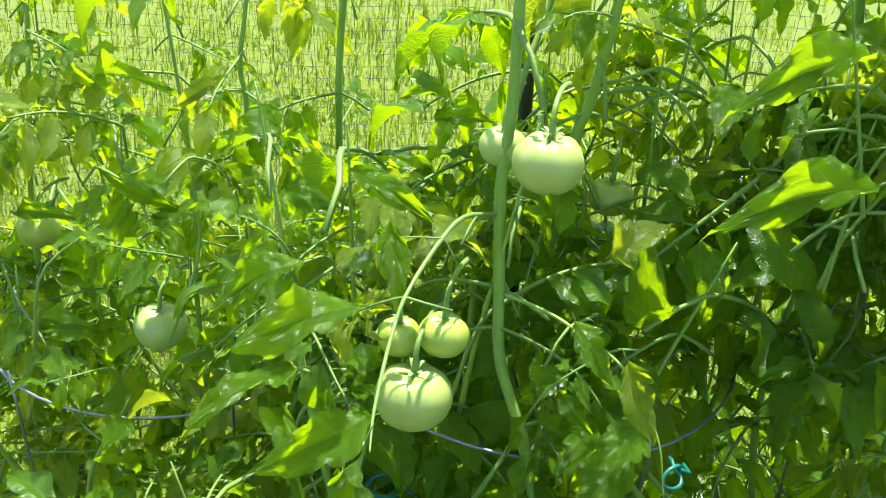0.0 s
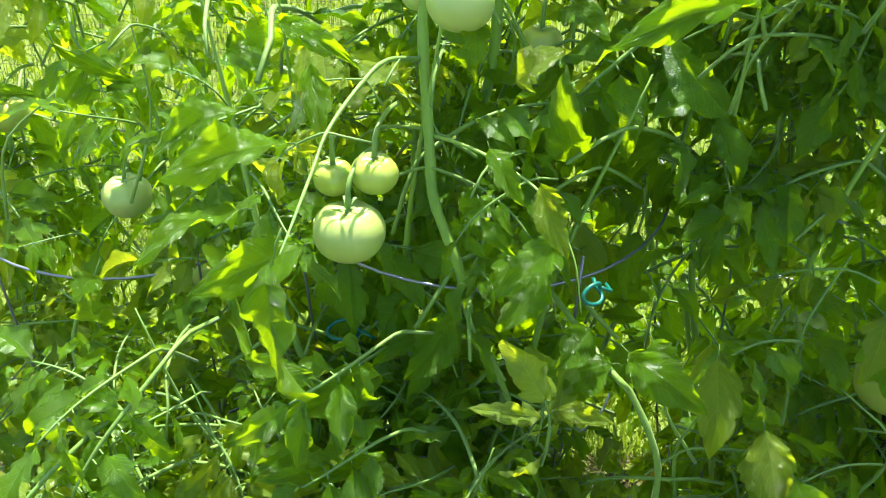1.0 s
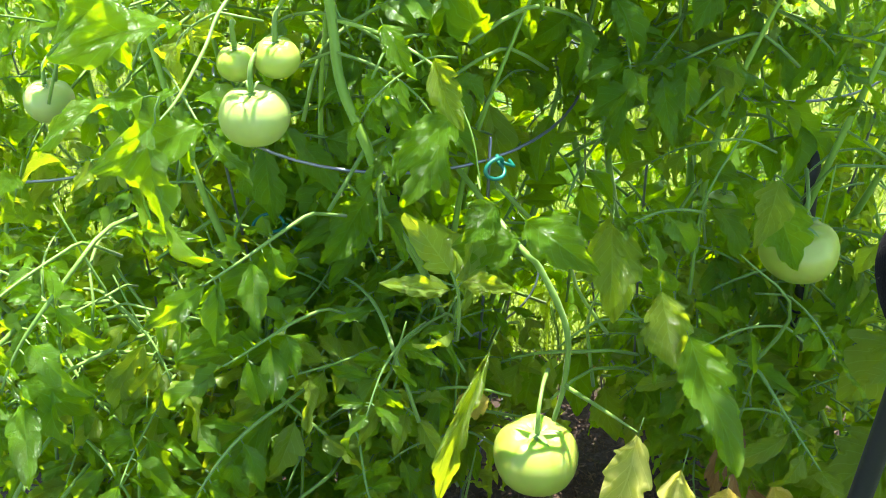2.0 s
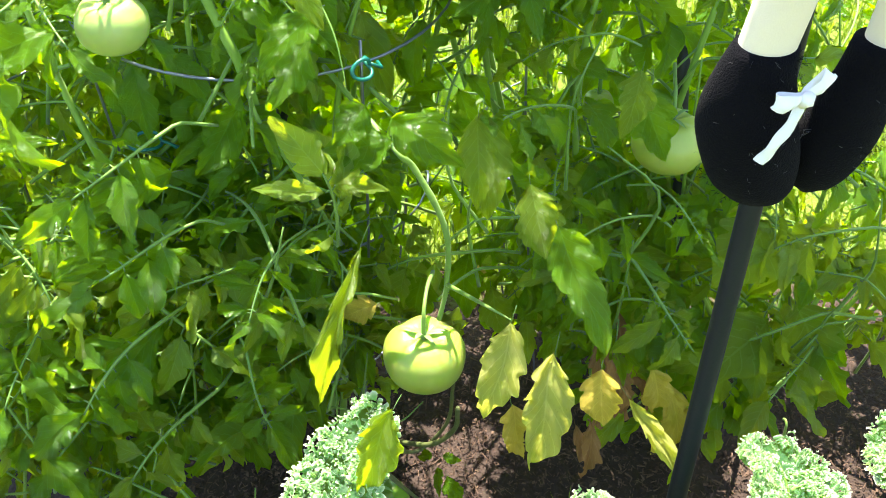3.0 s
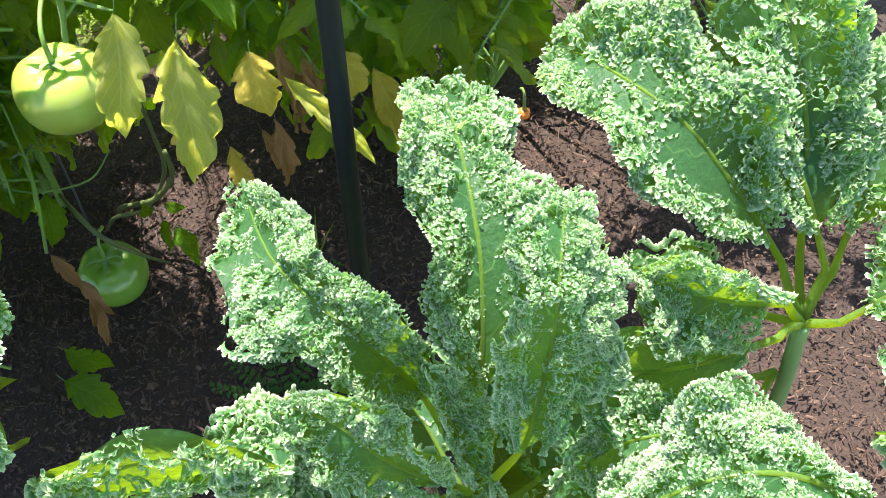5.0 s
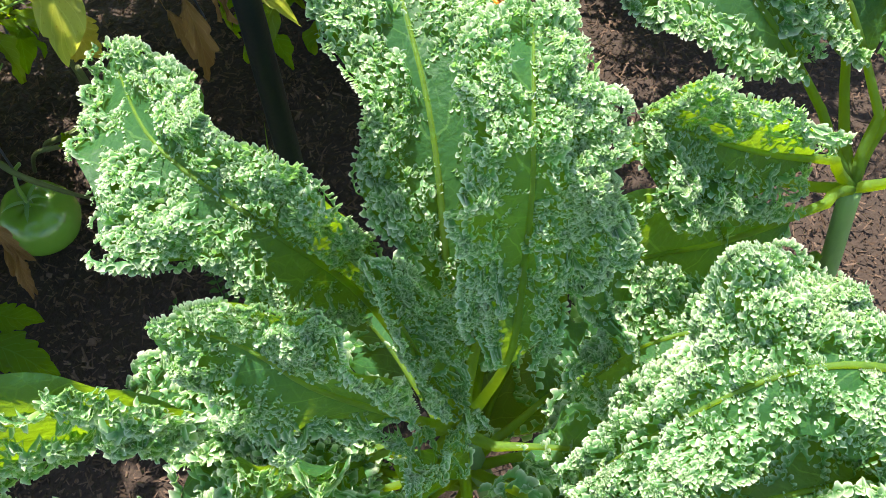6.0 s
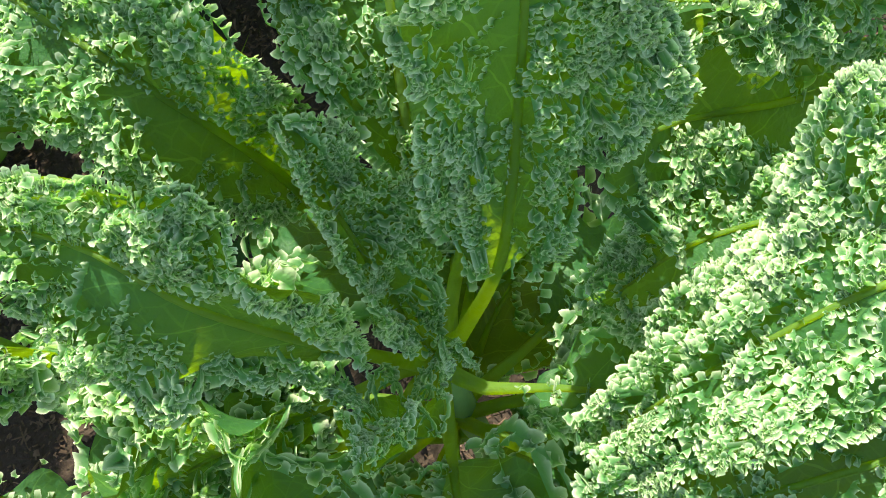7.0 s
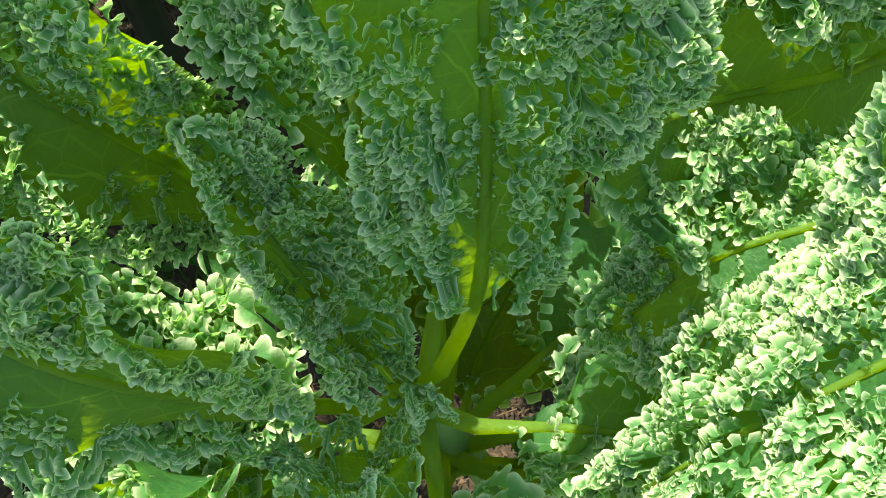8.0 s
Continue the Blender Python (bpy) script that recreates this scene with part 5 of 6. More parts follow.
hero(middle, (-0.004, 0.86, 1.006), (-0.04, 0.8, 1.038), 0.031)
hero(side, (-0.163, 0.84, 0.92), (-0.096, 0.78, 0.921), 0.037)
hero(side, (-0.186, 0.9, 0.984), (-0.192, 0.86, 0.933), 0.050)
hero(side, (-0.506, 0.96, 0.807), (-0.395, 0.9, 0.838), 0.025)
hero(side, (-0.262, 0.9, 0.879), (-0.271, 0.86, 0.832), 0.035)
hero(middle, (0.17, 0.82, 0.974), (0.211, 0.76, 0.976), 0.040)
hero(middle, (0.097, 0.7, 1.003), (0.094, 0.66, 0.982), 0.026)
hero(middle, (-0.018, 0.84, 1.001), (0.035, 0.8, 1.016), 0.020)
hero(middle, (0.177, 0.9, 1.093), (0.23, 0.84, 1.106), 0.045)
hero(middle, (0.155, 0.95, 1.091), (0.216, 0.9, 1.104), 0.021)
hero(middle, (0.312, 0.62, 0.744), (0.313, 0.56, 0.661), 0.051, "pale")
hero(middle, (0.366, 0.6, 0.661), (0.38, 0.54, 0.612), 0.052, "pale")
hero(middle, (0.142, 0.66, 0.812), (0.111, 0.6, 0.79), 0.030)
hero(middle, (0.014, 0.62, 0.689), (-0.064, 0.54, 0.7), 0.044)
hero(middle, (0.012, 0.66, 0.733), (-0.043, 0.62, 0.76), 0.026)
hero(middle, (-0.11, 0.62, 0.825), (-0.052, 0.45, 0.845), 0.022)
hero(middle, (-0.052, 0.44, 0.853), (-0.006, 0.42, 0.863), 0.019)
hero(middle, (0.227, 0.62, 0.715), (0.159, 0.58, 0.726), 0.046)
hero(middle, (0.204, 0.62, 0.754), (0.174, 0.58, 0.739), 0.040)
hero(middle, (-0.102, 0.66, 0.94), (-0.16, 0.6, 0.929), 0.032)
hero(middle, (-0.099, 0.62, 0.865), (-0.163, 0.54, 0.863), 0.032)
hero(side, (-0.281, 0.7, 0.733), (-0.288, 0.66, 0.733), 0.034)
hero(middle, (-0.025, 0.56, 0.627), (-0.082, 0.52, 0.647), 0.026)
hero(middle, (0.467, 0.68, 0.73), (0.503, 0.64, 0.659), 0.049)
hero(middle, (0.411, 0.74, 0.721), (0.445, 0.7, 0.729), 0.039)
hero(middle, (0.429, 0.7, 0.694), (0.437, 0.62, 0.694), 0.044)
hero(middle, (0.455, 0.60, 0.46), (0.445, 0.58, 0.38), 0.045, "dry")
hero(middle, (0.47, 0.62, 0.47), (0.475, 0.60, 0.40), 0.035, "dry")
hero(middle, (0.42, 0.50, 0.43), (0.415, 0.48, 0.35), 0.04, "dry")
hero(middle, (0.405, 0.50, 0.42), (0.425, 0.49, 0.36), 0.03, "dry")
hero(middle, (0.50, 0.56, 0.44), (0.51, 0.55, 0.37), 0.045, "gold")
hero(low, (0.550, 0.63, 0.33), (0.570, 0.60, 0.23), 0.045, "gold")
hero(middle, (0.370, 0.72, 0.17), (0.386, 0.69, 0.10), 0.030, "gold")
hero(middle, (0.335, 0.50, 0.46), (0.345, 0.49, 0.40), 0.035, "gold")
hero(middle, (0.165, 0.57, 0.16), (0.165, 0.54, 0.09), 0.03, "dry")
hero(middle, (0.20, 0.60, 0.52), (0.16, 0.60, 0.50), 0.03, "gold")
hero(middle, (0.30, 0.76, 0.42), (0.33, 0.74, 0.43), 0.03, "gold")

S20 = stem(middle, [(0.150, 0.740, 0.150), (0.167, 0.690, 0.170), (0.189, 0.655, 0.150), (0.224, 0.648, 0.100), (0.250, 0.660, 0.050)], [0.0030, 0.0040, 0.0045, 0.0035, 0.0020], M_OLDSTEM, "side_stem", bumps=0.08)
S21 = stem(middle, [(0.294, 0.706, 0.210), (0.290, 0.717, 0.150), (0.256, 0.731, 0.100), (0.204, 0.785, 0.040), (0.190, 0.820, -0.010)], [0.0040, 0.0050, 0.0052, 0.0050], M_OLDSTEM, "side_stem", bumps=0.08)
S22 = stem(middle, [(0.120, 0.660, 0.270), (0.161, 0.636, 0.275), (0.213, 0.637, 0.272), (0.246, 0.645, 0.300)], [0.0012, 0.0014, 0.0014, 0.0010], M_BRANCH, "side_stem")
for base, tip, wide in (((0.154, 0.681, 0.225), (0.135, 0.650, 0.160), 0.036), ((0.256, 0.679, 0.140), (0.236, 0.690, 0.130), 0.018), ((0.275, 0.657, 0.125), (0.292, 0.615, 0.085), 0.026), ((0.262, 0.668, 0.130), (0.262, 0.632, 0.110), 0.018), ((0.270, 0.675, 0.145), (0.296, 0.668, 0.140), 0.018), ((0.112, 0.544, 0.100), (0.155, 0.526, 0.055), 0.034), ((0.108, 0.500, 0.105), (0.158, 0.462, 0.050), 0.048)):
    hero(middle, base, tip, wide, "green", (0.1, -0.6, 0.9))
for base, tip in (((0.140, 0.609, 0.200), (0.162, 0.575, 0.160)), ((0.160, 0.580, 0.175), (0.182, 0.552, 0.125)), ((0.172, 0.556, 0.150), (0.160, 0.536, 0.090))):
    hero(middle, base, tip, 0.034, "dry", (0.4, -0.8, 0.3))

for k in range(7):                                        # shrivelled leaves on the lowest stems
    a = np.array((0.44 + 0.012 * k % 0.05, 0.52 + 0.013 * k, 0.50 - 0.022 * k))
    hero(middle, a, a + (0.012 * math.sin(k * 2.0), -0.02, -0.06), 0.028, "dry", (math.sin(k * 1.7), -0.7, 0.3))


def herb(at, seed):
    """A small dark feathery weed in the mulch."""
    r = np.random.default_rng(seed)
    s = Shape()
    for k in range(9):
        a = k * 0.75 + r.uniform(-0.2, 0.2)
        way = np.array((math.cos(a), math.sin(a), r.uniform(0.9, 1.9))) * r.uniform(0.05, 0.075)
        line = smooth_line([(0, 0, 0), way * 0.5 + (0, 0, 0.008), way], 8)
        v, f = tube(line, [0.0009, 0.0004], 4)
        s.add(v, f)
        for q in np.linspace(0.25, 1.0, 9):
            for side_ in (-1, 1):
                root = np.array([np.interp(q, np.linspace(0, 1, 8), line[:, j]) for j in range(3)])
                p, fc, uv = leaflet(r, teeth=3, rows=5, cols=3)
                ln = 0.017 * (1.15 - 0.6 * q)
                m = leaf_pose(root, root + unit(way) * 0.4 + np.array((-math.sin(a), math.cos(a), 0.1)) * side_, (0, 0, 1), ln, ln * 0.6)
                s.add(np.c_[p, np.ones(len(p))] @ np.array(m).T[:, :3], fc, uv)
    weed = new("herb", s.mesh("herb", M_HERB))
    weed.location = at
    tagged(weed, "small dark green feathery weed growing in the mulch", "weed", kind="stuff")


herb((0.342, 0.42, 0.0), 3)
herb((0.40, 0.50, 0.0), 4)


def grass_tuft(at, seed):
    r = np.random.default_rng(seed)
    s = Shape()
    for k in range(14):
        a, tall = r.uniform(0, 6.28), r.uniform(0.04, 0.10)
        w = np.array((-math.sin(a), math.cos(a), 0)) * 0.0016
        out = np.array((math.cos(a), math.sin(a), 0)) * tall * r.uniform(0.2, 0.7)
        pts = [out * q * q + (0, 0, tall * q * (1 - 0.25 * q)) for q in (0, 0.35, 0.7, 1)]
        s.add([p + w * e * h for p, h in zip(pts, (1, 0.9, 0.6, 0.05)) for e in (-1, 1)], [(0, 1, 3, 2), (2, 3, 5, 4), (4, 5, 7, 6)])
    ob = new("grass_tuft", s.mesh("grass_tuft", M_GRASS))
    ob.location = at
    tagged(ob, "thin tuft of green grass sprouting from the mulch", "grass", "grass tufts in the mulch")


grass_tuft((0.40, 0.56, 0.0), 1)
grass_tuft((0.44, 0.62, 0.0), 2)

# ---------------------------------------------------------------- fruit on the plants
SKIN = {"pale": (M_FRUIT_PALE, "pale whitish green unripe tomato hanging on its stalk"), "green": (M_FRUIT, "smooth light green unripe tomato hanging among leaves")}
for place, r, tint in FRUIT:
    tomato(place, r, *SKIN[tint], hang=(0.014, 0.065, 0.016 + 0.3 * r), lobes=5 + int(place[0] * 100) % 3)
tomato((0.176, 0.67, 0.050), 0.0460, M_FRUIT_DARK, "large dark green tomato resting on the mulch", hang=(0.01, 0.03, 0.03))
tomato((0.384, 0.95, 0.966), 0.021, M_FRUIT_PALE, "pale unripe tomato in leaf shade", hang=(0, 0.01, 0.02))
tomato((-0.069, 0.62, 0.494), 0.0136, M_FRUIT, "small green tomato deep in the leaves", hang=(0, 0.01, 0.02))
tomato((-0.226, 0.85, 0.638), 0.020, M_FRUIT, "small green tomato deep in the leaves", hang=(0, 0.01, 0.02))
tomato((-0.025, 0.66, 0.877), 0.0184, M_FRUIT, "small green tomato beside larger ones on a truss", hang=(0, 0.01, 0.02))
tomato((0.465, 0.80, 0.632), 0.0171, M_FRUIT, "small green tomato deep in the leaves", hang=(0, 0.01, 0.02))
tomato((1.12, 0.60, 0.305), 0.0287, M_FRUIT, "green tomato behind blue-green kale", hang=(0, 0.02, 0.03))
for place, r in (((0.924, 0.62, 0.50), 0.0255), ((0.872, 0.60, 0.384), 0.0176), ((0.886, 0.60, 0.303), 0.0229), ((0.996, 0.62, 0.432), 0.0212), ((0.80, 0.75, 0.03), 0.010)):
    tomato(place, r, M_FRUIT_ORANGE, "ripening orange tomato among low leaves", hang=(0, 0.015, 0.03), group="orange tomatoes", flat=0.95)

# ---------------------------------------------------------------- kale
CROWN = np.array((0.474, 0.112, 0.375))
kale = kale_plant((0.482, 0.13, 0), CROWN, "curly blue-green kale plant with crisp frilled leaves")
# a low leaf that shows its bare middle, folded along its rib
kale_leaf(kale, CROWN, [(0.464, 0.106, 0.405), (0.436, 0.096, 0.480), (0.404, 0.103, 0.533), (0.383, 0.124, 0.556), (0.352, 0.150, 0.560)], (0.10, -1.0, 0.05), (0.036, 0.034), (-0.20, 0.35), (0.55, 0.20), 0.0022, 1, 1.1, 0.20, 0.10, 12)
# the broad leaf that bends back over the stake's foot
kale_leaf(kale, CROWN, [(0.466, 0.132, 0.410), (0.446, 0.168, 0.480), (0.412, 0.190, 0.543), (0.378, 0.245, 0.566), (0.372, 0.318, 0.562)], (-0.20, -0.80, 0.55), (0.044, 0.036), (0.15, 0.15), (0.30, 0.20), 0.0023, 2, 1.1, 0.20, 0.20, 12)
kale_leaf(kale, CROWN, [(0.476, 0.128, 0.410), (0.492, 0.155, 0.495), (0.510, 0.205, 0.560), (0.525, 0.285, 0.588), (0.535, 0.352, 0.572)], (0.0, -0.70, 0.65), (0.047, 0.047), (0.35, 0.25), (0.14, 0.34), 0.0025, 3, 1.1, 0.20, 0.22, 12)
# the tall leaf in the middle
kale_leaf(kale, CROWN, [(0.486, 0.108, 0.410), (0.503, 0.100, 0.480), (0.518, 0.113, 0.545), (0.526, 0.122, 0.598), (0.540, 0.150, 0.628), (0.556, 0.182, 0.628)], (-0.05, -0.85, 0.55), (0.036, 0.038), (0.10, -0.05), (0.16, 0.14), 0.0021, 4, 1.15, 0.16, 0.08, 12)
kale_leaf(kale, CROWN, [(0.466, 0.108, 0.410), (0.461, 0.115, 0.475), (0.449, 0.150, 0.542)], (0.30, -0.75, 0.55), (0.022, 0.024), (0.9, 0.3), (0.10, 0.10), 0.0019, 5, 1.1, 0.24, 0.12, 12)
kale_leaf(kale, CROWN, [(0.462, 0.098, 0.395), (0.448, 0.075, 0.440), (0.428, 0.052, 0.468)], (-0.2, -0.2, 0.95), (0.018, 0.018), (0.5, 0.5), (0.12, 0.12), 0.0019, 6, 1.0, 0.30, 0.2, 12)
kale_leaf(kale, CROWN, [(0.474, 0.104, 0.395), (0.473, 0.095, 0.440), (0.472, 0.088, 0.470)], (0.1, -0.9, 0.3), (0.008, 0.008), (0.9, 0.9), (0.1, 0.1), 0.0018, 7, 1.0, 0.35, 0.2, 12, 0.003, 0.6)
kale_leaf(kale, CROWN, [(0.445, 0.114, 0.385), (0.375, 0.120, 0.375), (0.305, 0.130, 0.335)], (0.05, -0.95, 0.35), (0.040, 0.046), (0.2, 0.2), (0.25, 0.25), 0.0042, 8, 0.9, 0.20, 0.3)
kale_leaf(kale, CROWN, [(0.450, 0.100, 0.375), (0.390, 0.078, 0.375), (0.325, 0.068, 0.350)], (0.0, -0.95, 0.35), (0.038, 0.046), (0.2, 0.2), (0.25, 0.25), 0.0042, 9, 0.8, 0.20, 0.3)
kale_leaf(kale, CROWN, [(0.500, 0.150, 0.375), (0.555, 0.210, 0.415), (0.610, 0.270, 0.400)], (0.1, -0.2, 1.0), (0.038, 0.038), (0.2, 0.2), (0.3, 0.3), 0.0042, 11, 0.9, 0.2, 0.3)
kale_leaf(kale, CROWN, [(0.490, 0.096, 0.365), (0.525, 0.068, 0.390), (0.560, 0.040, 0.390)], (0.1, -0.1, 1.0), (0.028, 0.028), (0.2, 0.2), (0.4, 0.4), 0.0040, 12, 0.8, 0.25, 0.3)
kale_leaf(kale, CROWN, [(0.465, 0.085, 0.360), (0.452, 0.040, 0.395), (0.440, -0.010, 0.400)], (0.0, 0.1, 1.0), (0.040, 0.040), (0.2, 0.2), (0.3, 0.3), 0.0042, 13, 0.8, 0.2, 0.3)
for k, (a, reach, rise) in enumerate(((150, 0.19, -0.02), (205, 0.16, -0.04), (62, 0.17, -0.03), (100, 0.16, 0.0), (300, 0.16, -0.02), (250, 0.15, -0.03), (8, 0.17, -0.05), (335, 0.17, -0.05), (180, 0.17, -0.06))):     # older leaves low round the stalk
    way = np.array((math.cos(radians(a)), math.sin(radians(a)), 0.0))
    foot = CROWN - (0, 0, 0.07)
    kale_leaf(kale, foot, [foot + way * 0.03 + (0, 0, 0.015), foot + way * reach * 0.55 + (0, 0, 0.03), foot + way * reach + (0, 0, rise)], (0.1 * k - 0.2, -0.1, 1.0), (0.042, 0.042), (0.2, 0.2), (0.45, 0.45), 0.0050, 50 + k, 0.7, 0.25, 0.3, 9)

# two added leaves that shade and cover the mulch in the dark gap
kale_leaf(kale, CROWN - (0, 0, 0.07), [(0.490, 0.140, 0.300), (0.535, 0.200, 0.310), (0.575, 0.260, 0.285), (0.600, 0.300, 0.250)], (0.1, -0.2, 1.0), (0.050, 0.050), (0.2, 0.2), (0.4, 0.4), 0.0048, 71, 0.8, 0.15, 0.3, 9)
kale_leaf(kale, CROWN - (0, 0, 0.12), [(0.485, 0.130, 0.250), (0.515, 0.160, 0.262), (0.550, 0.190, 0.250), (0.585, 0.220, 0.220)], (0.1, -0.2, 1.0), (0.048, 0.048), (0.15, 0.15), (0.45, 0.45), 0.0050, 72, 0.8, 0.12, 0.3, 9)

for k, (line, wide) in enumerate((
    ([(0.450, 0.120, 0.270), (0.400, 0.140, 0.325), (0.345, 0.155, 0.330), (0.285, 0.165, 0.300)], 0.046),
    ([(0.462, 0.100, 0.280), (0.440, 0.070, 0.320), (0.405, 0.030, 0.325), (0.375, 0.000, 0.300)], 0.040),
    ([(0.490, 0.105, 0.270), (0.512, 0.078, 0.315), (0.535, 0.045, 0.325), (0.560, 0.005, 0.300)], 0.038),
    ([(0.445, 0.130, 0.290), (0.395, 0.175, 0.335), (0.335, 0.225, 0.330), (0.275, 0.275, 0.290)], 0.044))):     # the undergrowth of shaded leaves
    kale_leaf(kale, CROWN - (0, 0, 0.11), line, (0.0, -0.15, 1.0), (wide, wide), (0.2, 0.2), (0.2, 0.2), 0.0050, 80 + k, 0.8, 0.15, 0.3, 9)

CROWN_R = np.array((0.785, 0.150, 0.385))
kale_r = kale_plant((0.81, 0.16, 0), CROWN_R, "large spreading curly kale with sunlit pale frills")
kale_leaf(kale_r, CROWN_R, [(0.735, 0.128, 0.430), (0.650, 0.118, 0.462), (0.585, 0.118, 0.488), (0.552, 0.112, 0.490)], (0.0, -0.85, 0.45), (0.042, 0.042), (0.1, 0.1), (0.72, 0.55), 0.0029, 21, 1.0, 0.12, 0.15, 12)
kale_leaf(kale_r, CROWN_R, [(0.755, 0.150, 0.435), (0.680, 0.140, 0.500), (0.625, 0.145, 0.545), (0.605, 0.155, 0.560)], (0.1, -0.85, 0.45), (0.036, 0.034), (0.2, 0.6), (0.45, 0.2), 0.0024, 22, 1.1, 0.12, 0.15, 12)
kale_leaf(kale_r, CROWN_R, [(0.775, 0.190, 0.430), (0.730, 0.205, 0.510), (0.690, 0.255, 0.570), (0.655, 0.320, 0.580), (0.640, 0.372, 0.560)], (-0.1, -0.6, 0.8), (0.050, 0.050), (0.2, 0.35), (0.30, 0.18), 0.0034, 23, 1.1, 0.14, 0.2, 12)
kale_leaf(kale_r, CROWN_R, [(0.800, 0.200, 0.430), (0.790, 0.240, 0.550), (0.780, 0.310, 0.635), (0.775, 0.390, 0.640)], (-0.1, -0.8, 0.5), (0.046, 0.046), (0.3, 0.3), (0.3, 0.25), 0.0036, 24, 1.0, 0.14, 0.25, 12)
kale_leaf(kale_r, CROWN_R, [(0.805, 0.170, 0.430), (0.785, 0.220, 0.510), (0.765, 0.290, 0.555), (0.755, 0.340, 0.550)], (-0.1, -0.6, 0.8), (0.052, 0.052), (0.3, 0.3), (0.2, 0.2), 0.0034, 25, 1.1, 0.14, 0.2, 12)
kale_leaf(kale_r, CROWN_R, [(0.815, 0.170, 0.420), (0.875, 0.235, 0.510), (0.935, 0.300, 0.540)], (0.1, -0.6, 0.8), (0.052, 0.052), (0.2, 0.2), (0.3, 0.3), 0.0045, 26, 0.9, 0.14, 0.3)
kale_leaf(kale_r, CROWN_R, [(0.800, 0.130, 0.410), (0.865, 0.120, 0.470), (0.930, 0.110, 0.480)], (0.1, -0.3, 0.9), (0.050, 0.050), (0.2, 0.2), (0.3, 0.3), 0.0045, 27, 0.9, 0.14, 0.3)
kale_leaf(kale_r, CROWN_R, [(0.775, 0.205, 0.330), (0.735, 0.245, 0.345), (0.690, 0.290, 0.330)], (0.0, -0.3, 1.0), (0.028, 0.028), (0.2, 0.2), (0.2, 0.2), 0.0042, 28, 0.8, 0.14, 0.3)

CROWN_F = np.array((0.735, -0.045, 0.390))
kale_f = kale_plant((0.75, -0.05, 0), CROWN_F, "curly kale in full sun with bright pale frills")
kale_leaf(kale_f, CROWN_F, [(0.720, -0.040, 0.440), (0.655, -0.005, 0.520), (0.602, 0.015, 0.535), (0.548, 0.026, 0.498), (0.508, 0.032, 0.450)], (-0.15, -0.25, 1.0), (0.036, 0.042), (-0.15, -0.2), (0.16, 0.10), 0.0023, 31, 1.2, 0.1, 0.34)
kale_leaf(kale_f, CROWN_F, [(0.715, -0.010, 0.440), (0.645, 0.050, 0.478), (0.585, 0.080, 0.462), (0.540, 0.086, 0.430)], (-0.1, -0.2, 1.0), (0.038, 0.034), (-0.1, 0.1), (0.35, 0.2), 0.0024, 32, 1.1, 0.1, 0.34)
kale_leaf(kale_f, CROWN_F, [(0.700, -0.050, 0.430), (0.625, -0.030, 0.475), (0.545, -0.012, 0.470), (0.482, 0.002, 0.438)], (-0.1, -0.15, 1.0), (0.038, 0.040), (-0.1, -0.1), (0.15, 0.15), 0.0027, 35, 1.0, 0.1, 0.32)
kale_leaf(kale_f, CROWN_F, [(0.700, -0.060, 0.430), (0.630, -0.075, 0.480), (0.560, -0.090, 0.480)], (-0.1, 0.0, 1.0), (0.046, 0.046), (0.2, 0.2), (0.15, 0.15), 0.0036, 33, 1.0, 0.1, 0.25)
kale_leaf(kale_f, CROWN_F, [(0.750, -0.020, 0.430), (0.775, 0.020, 0.490), (0.800, 0.060, 0.520)], (0.0, -0.3, 0.9), (0.046, 0.046), (0.2, 0.2), (0.25, 0.25), 0.0040, 34, 0.9, 0.1, 0.25)

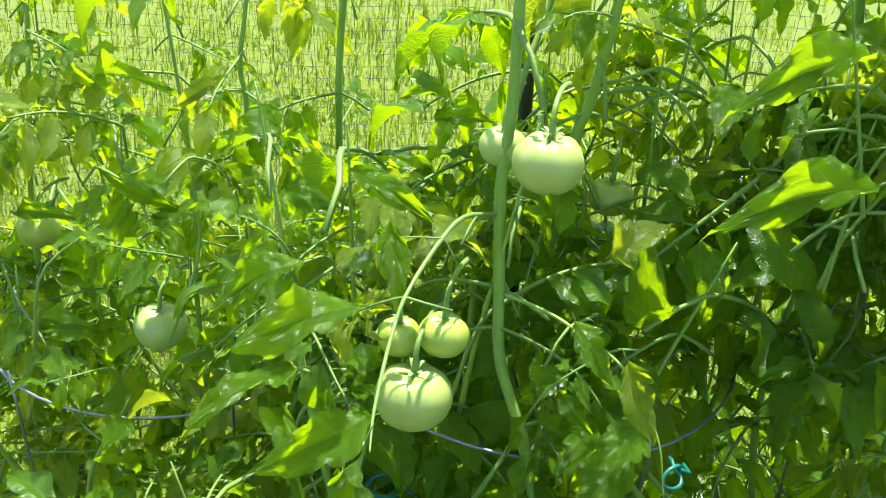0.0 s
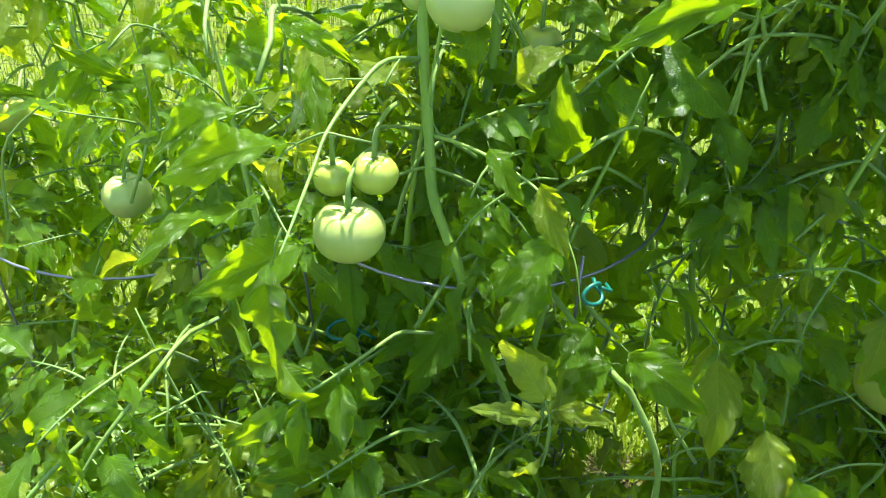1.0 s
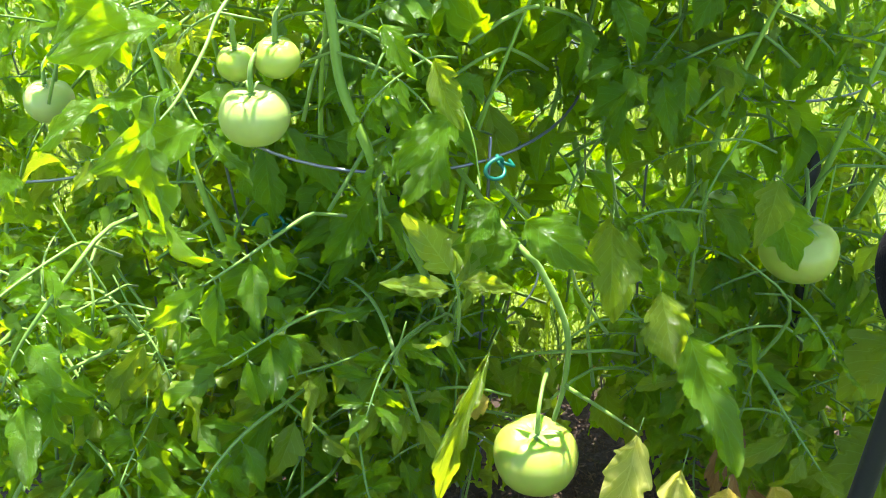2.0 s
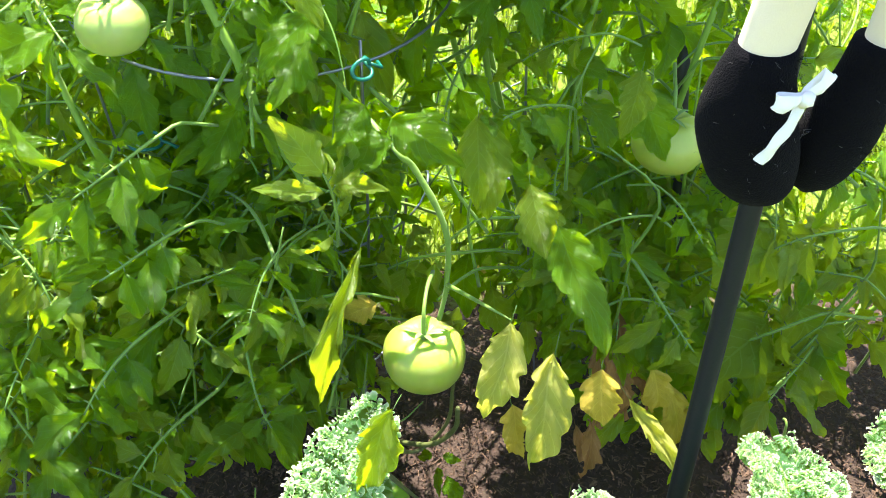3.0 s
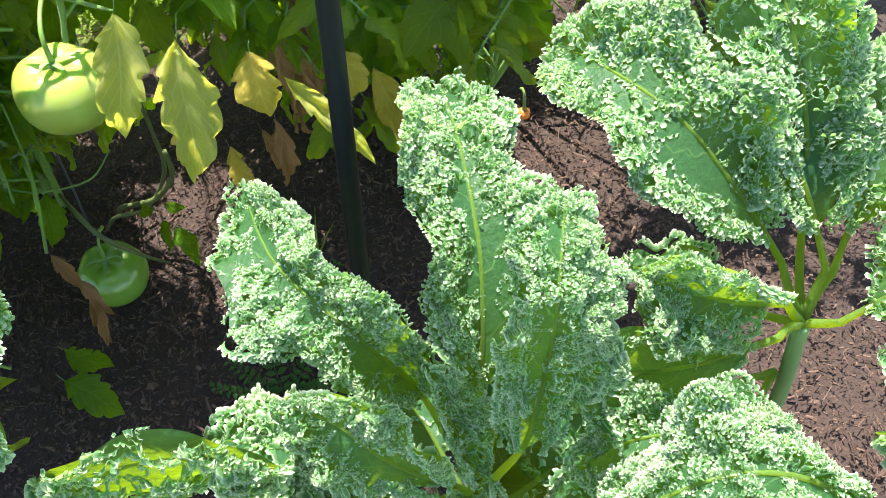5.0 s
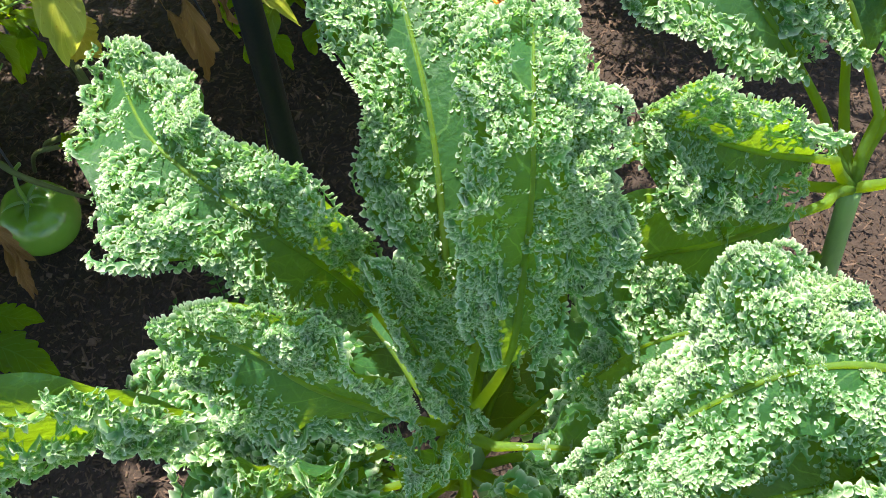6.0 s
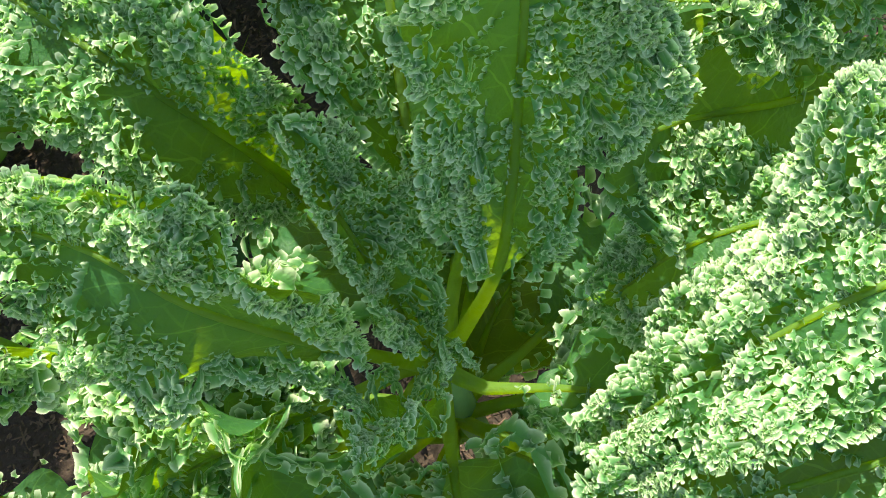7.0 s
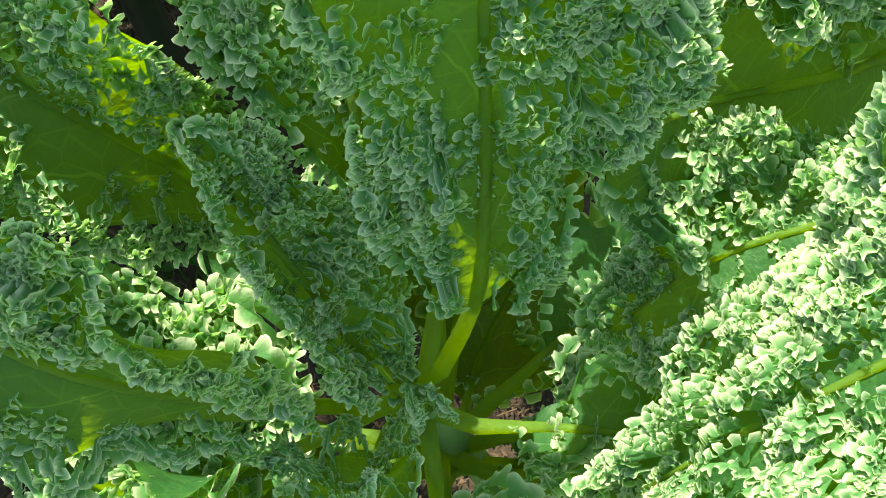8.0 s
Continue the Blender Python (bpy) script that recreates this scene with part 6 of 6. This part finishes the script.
CROWN_L = np.array((0.09, 0.12, 0.360))
kale_l = kale_plant((0.08, 0.13, 0), CROWN_L, "curly blue-grey kale plant beside the tomato plants")
kale_leaf(kale_l, CROWN_L, [(0.115, 0.170, 0.420), (0.145, 0.210, 0.535), (0.175, 0.280, 0.605), (0.205, 0.372, 0.625)], (-0.35, -0.75, 0.5), (0.044, 0.044), (0.2, 0.2), (0.10, 0.25), 0.0036, 41, 1.1, 0.12, 0.2, 12)
kale_leaf(kale_l, CROWN_L, [(0.070, 0.160, 0.400), (0.060, 0.200, 0.475), (0.045, 0.260, 0.515), (0.026, 0.330, 0.508)], (0.0, -0.75, 0.5), (0.045, 0.045), (0.25, 0.25), (0.3, 0.3), 0.0040, 42, 0.9, 0.12, 0.25)
kale_leaf(kale_l, CROWN_L, [(0.030, 0.160, 0.400), (0.005, 0.175, 0.460), (-0.025, 0.230, 0.510), (-0.050, 0.300, 0.500)], (0.0, -0.75, 0.5), (0.047, 0.047), (0.25, 0.25), (0.3, 0.3), 0.0040, 43, 0.9, 0.12, 0.25)
# a leaf turned from the sun, bare along its rib
kale_leaf(kale_l, CROWN_L, [(0.130, 0.150, 0.400), (0.185, 0.175, 0.468), (0.245, 0.172, 0.498), (0.305, 0.152, 0.505), (0.338, 0.142, 0.488)], (0.25, -0.95, 0.26), (0.030, 0.056), (-0.2, -0.1), (0.25, 0.15), 0.0038, 44, 1.1, 0.12, 0.10, crest=0.4)
kale_leaf(kale_l, CROWN_L, [(0.120, 0.100, 0.400), (0.165, 0.045, 0.465), (0.210, -0.010, 0.480)], (0.0, -0.3, 1.0), (0.043, 0.043), (0.2, 0.2), (0.3, 0.3), 0.0042, 45, 0.9, 0.12, 0.25)
for k, (crown, plant, a, reach) in enumerate(((CROWN_R, kale_r, 185, 0.19), (CROWN_R, kale_r, 215, 0.20), (CROWN_F, kale_f, 150, 0.20), (CROWN_L, kale_l, 20, 0.18))):
    way = np.array((math.cos(radians(a)), math.sin(radians(a)), 0.0))
    foot = crown - (0, 0, 0.09)
    kale_leaf(plant, foot, [foot + way * 0.03 + (0, 0, 0.015), foot + way * reach * 0.55 + (0, 0, 0.03), foot + way * reach - (0, 0, 0.02)], (0.0, -0.1, 1.0), (0.045, 0.045), (0.2, 0.2), (0.4, 0.4), 0.0050, 60 + k, 0.7, 0.2, 0.3, 9)
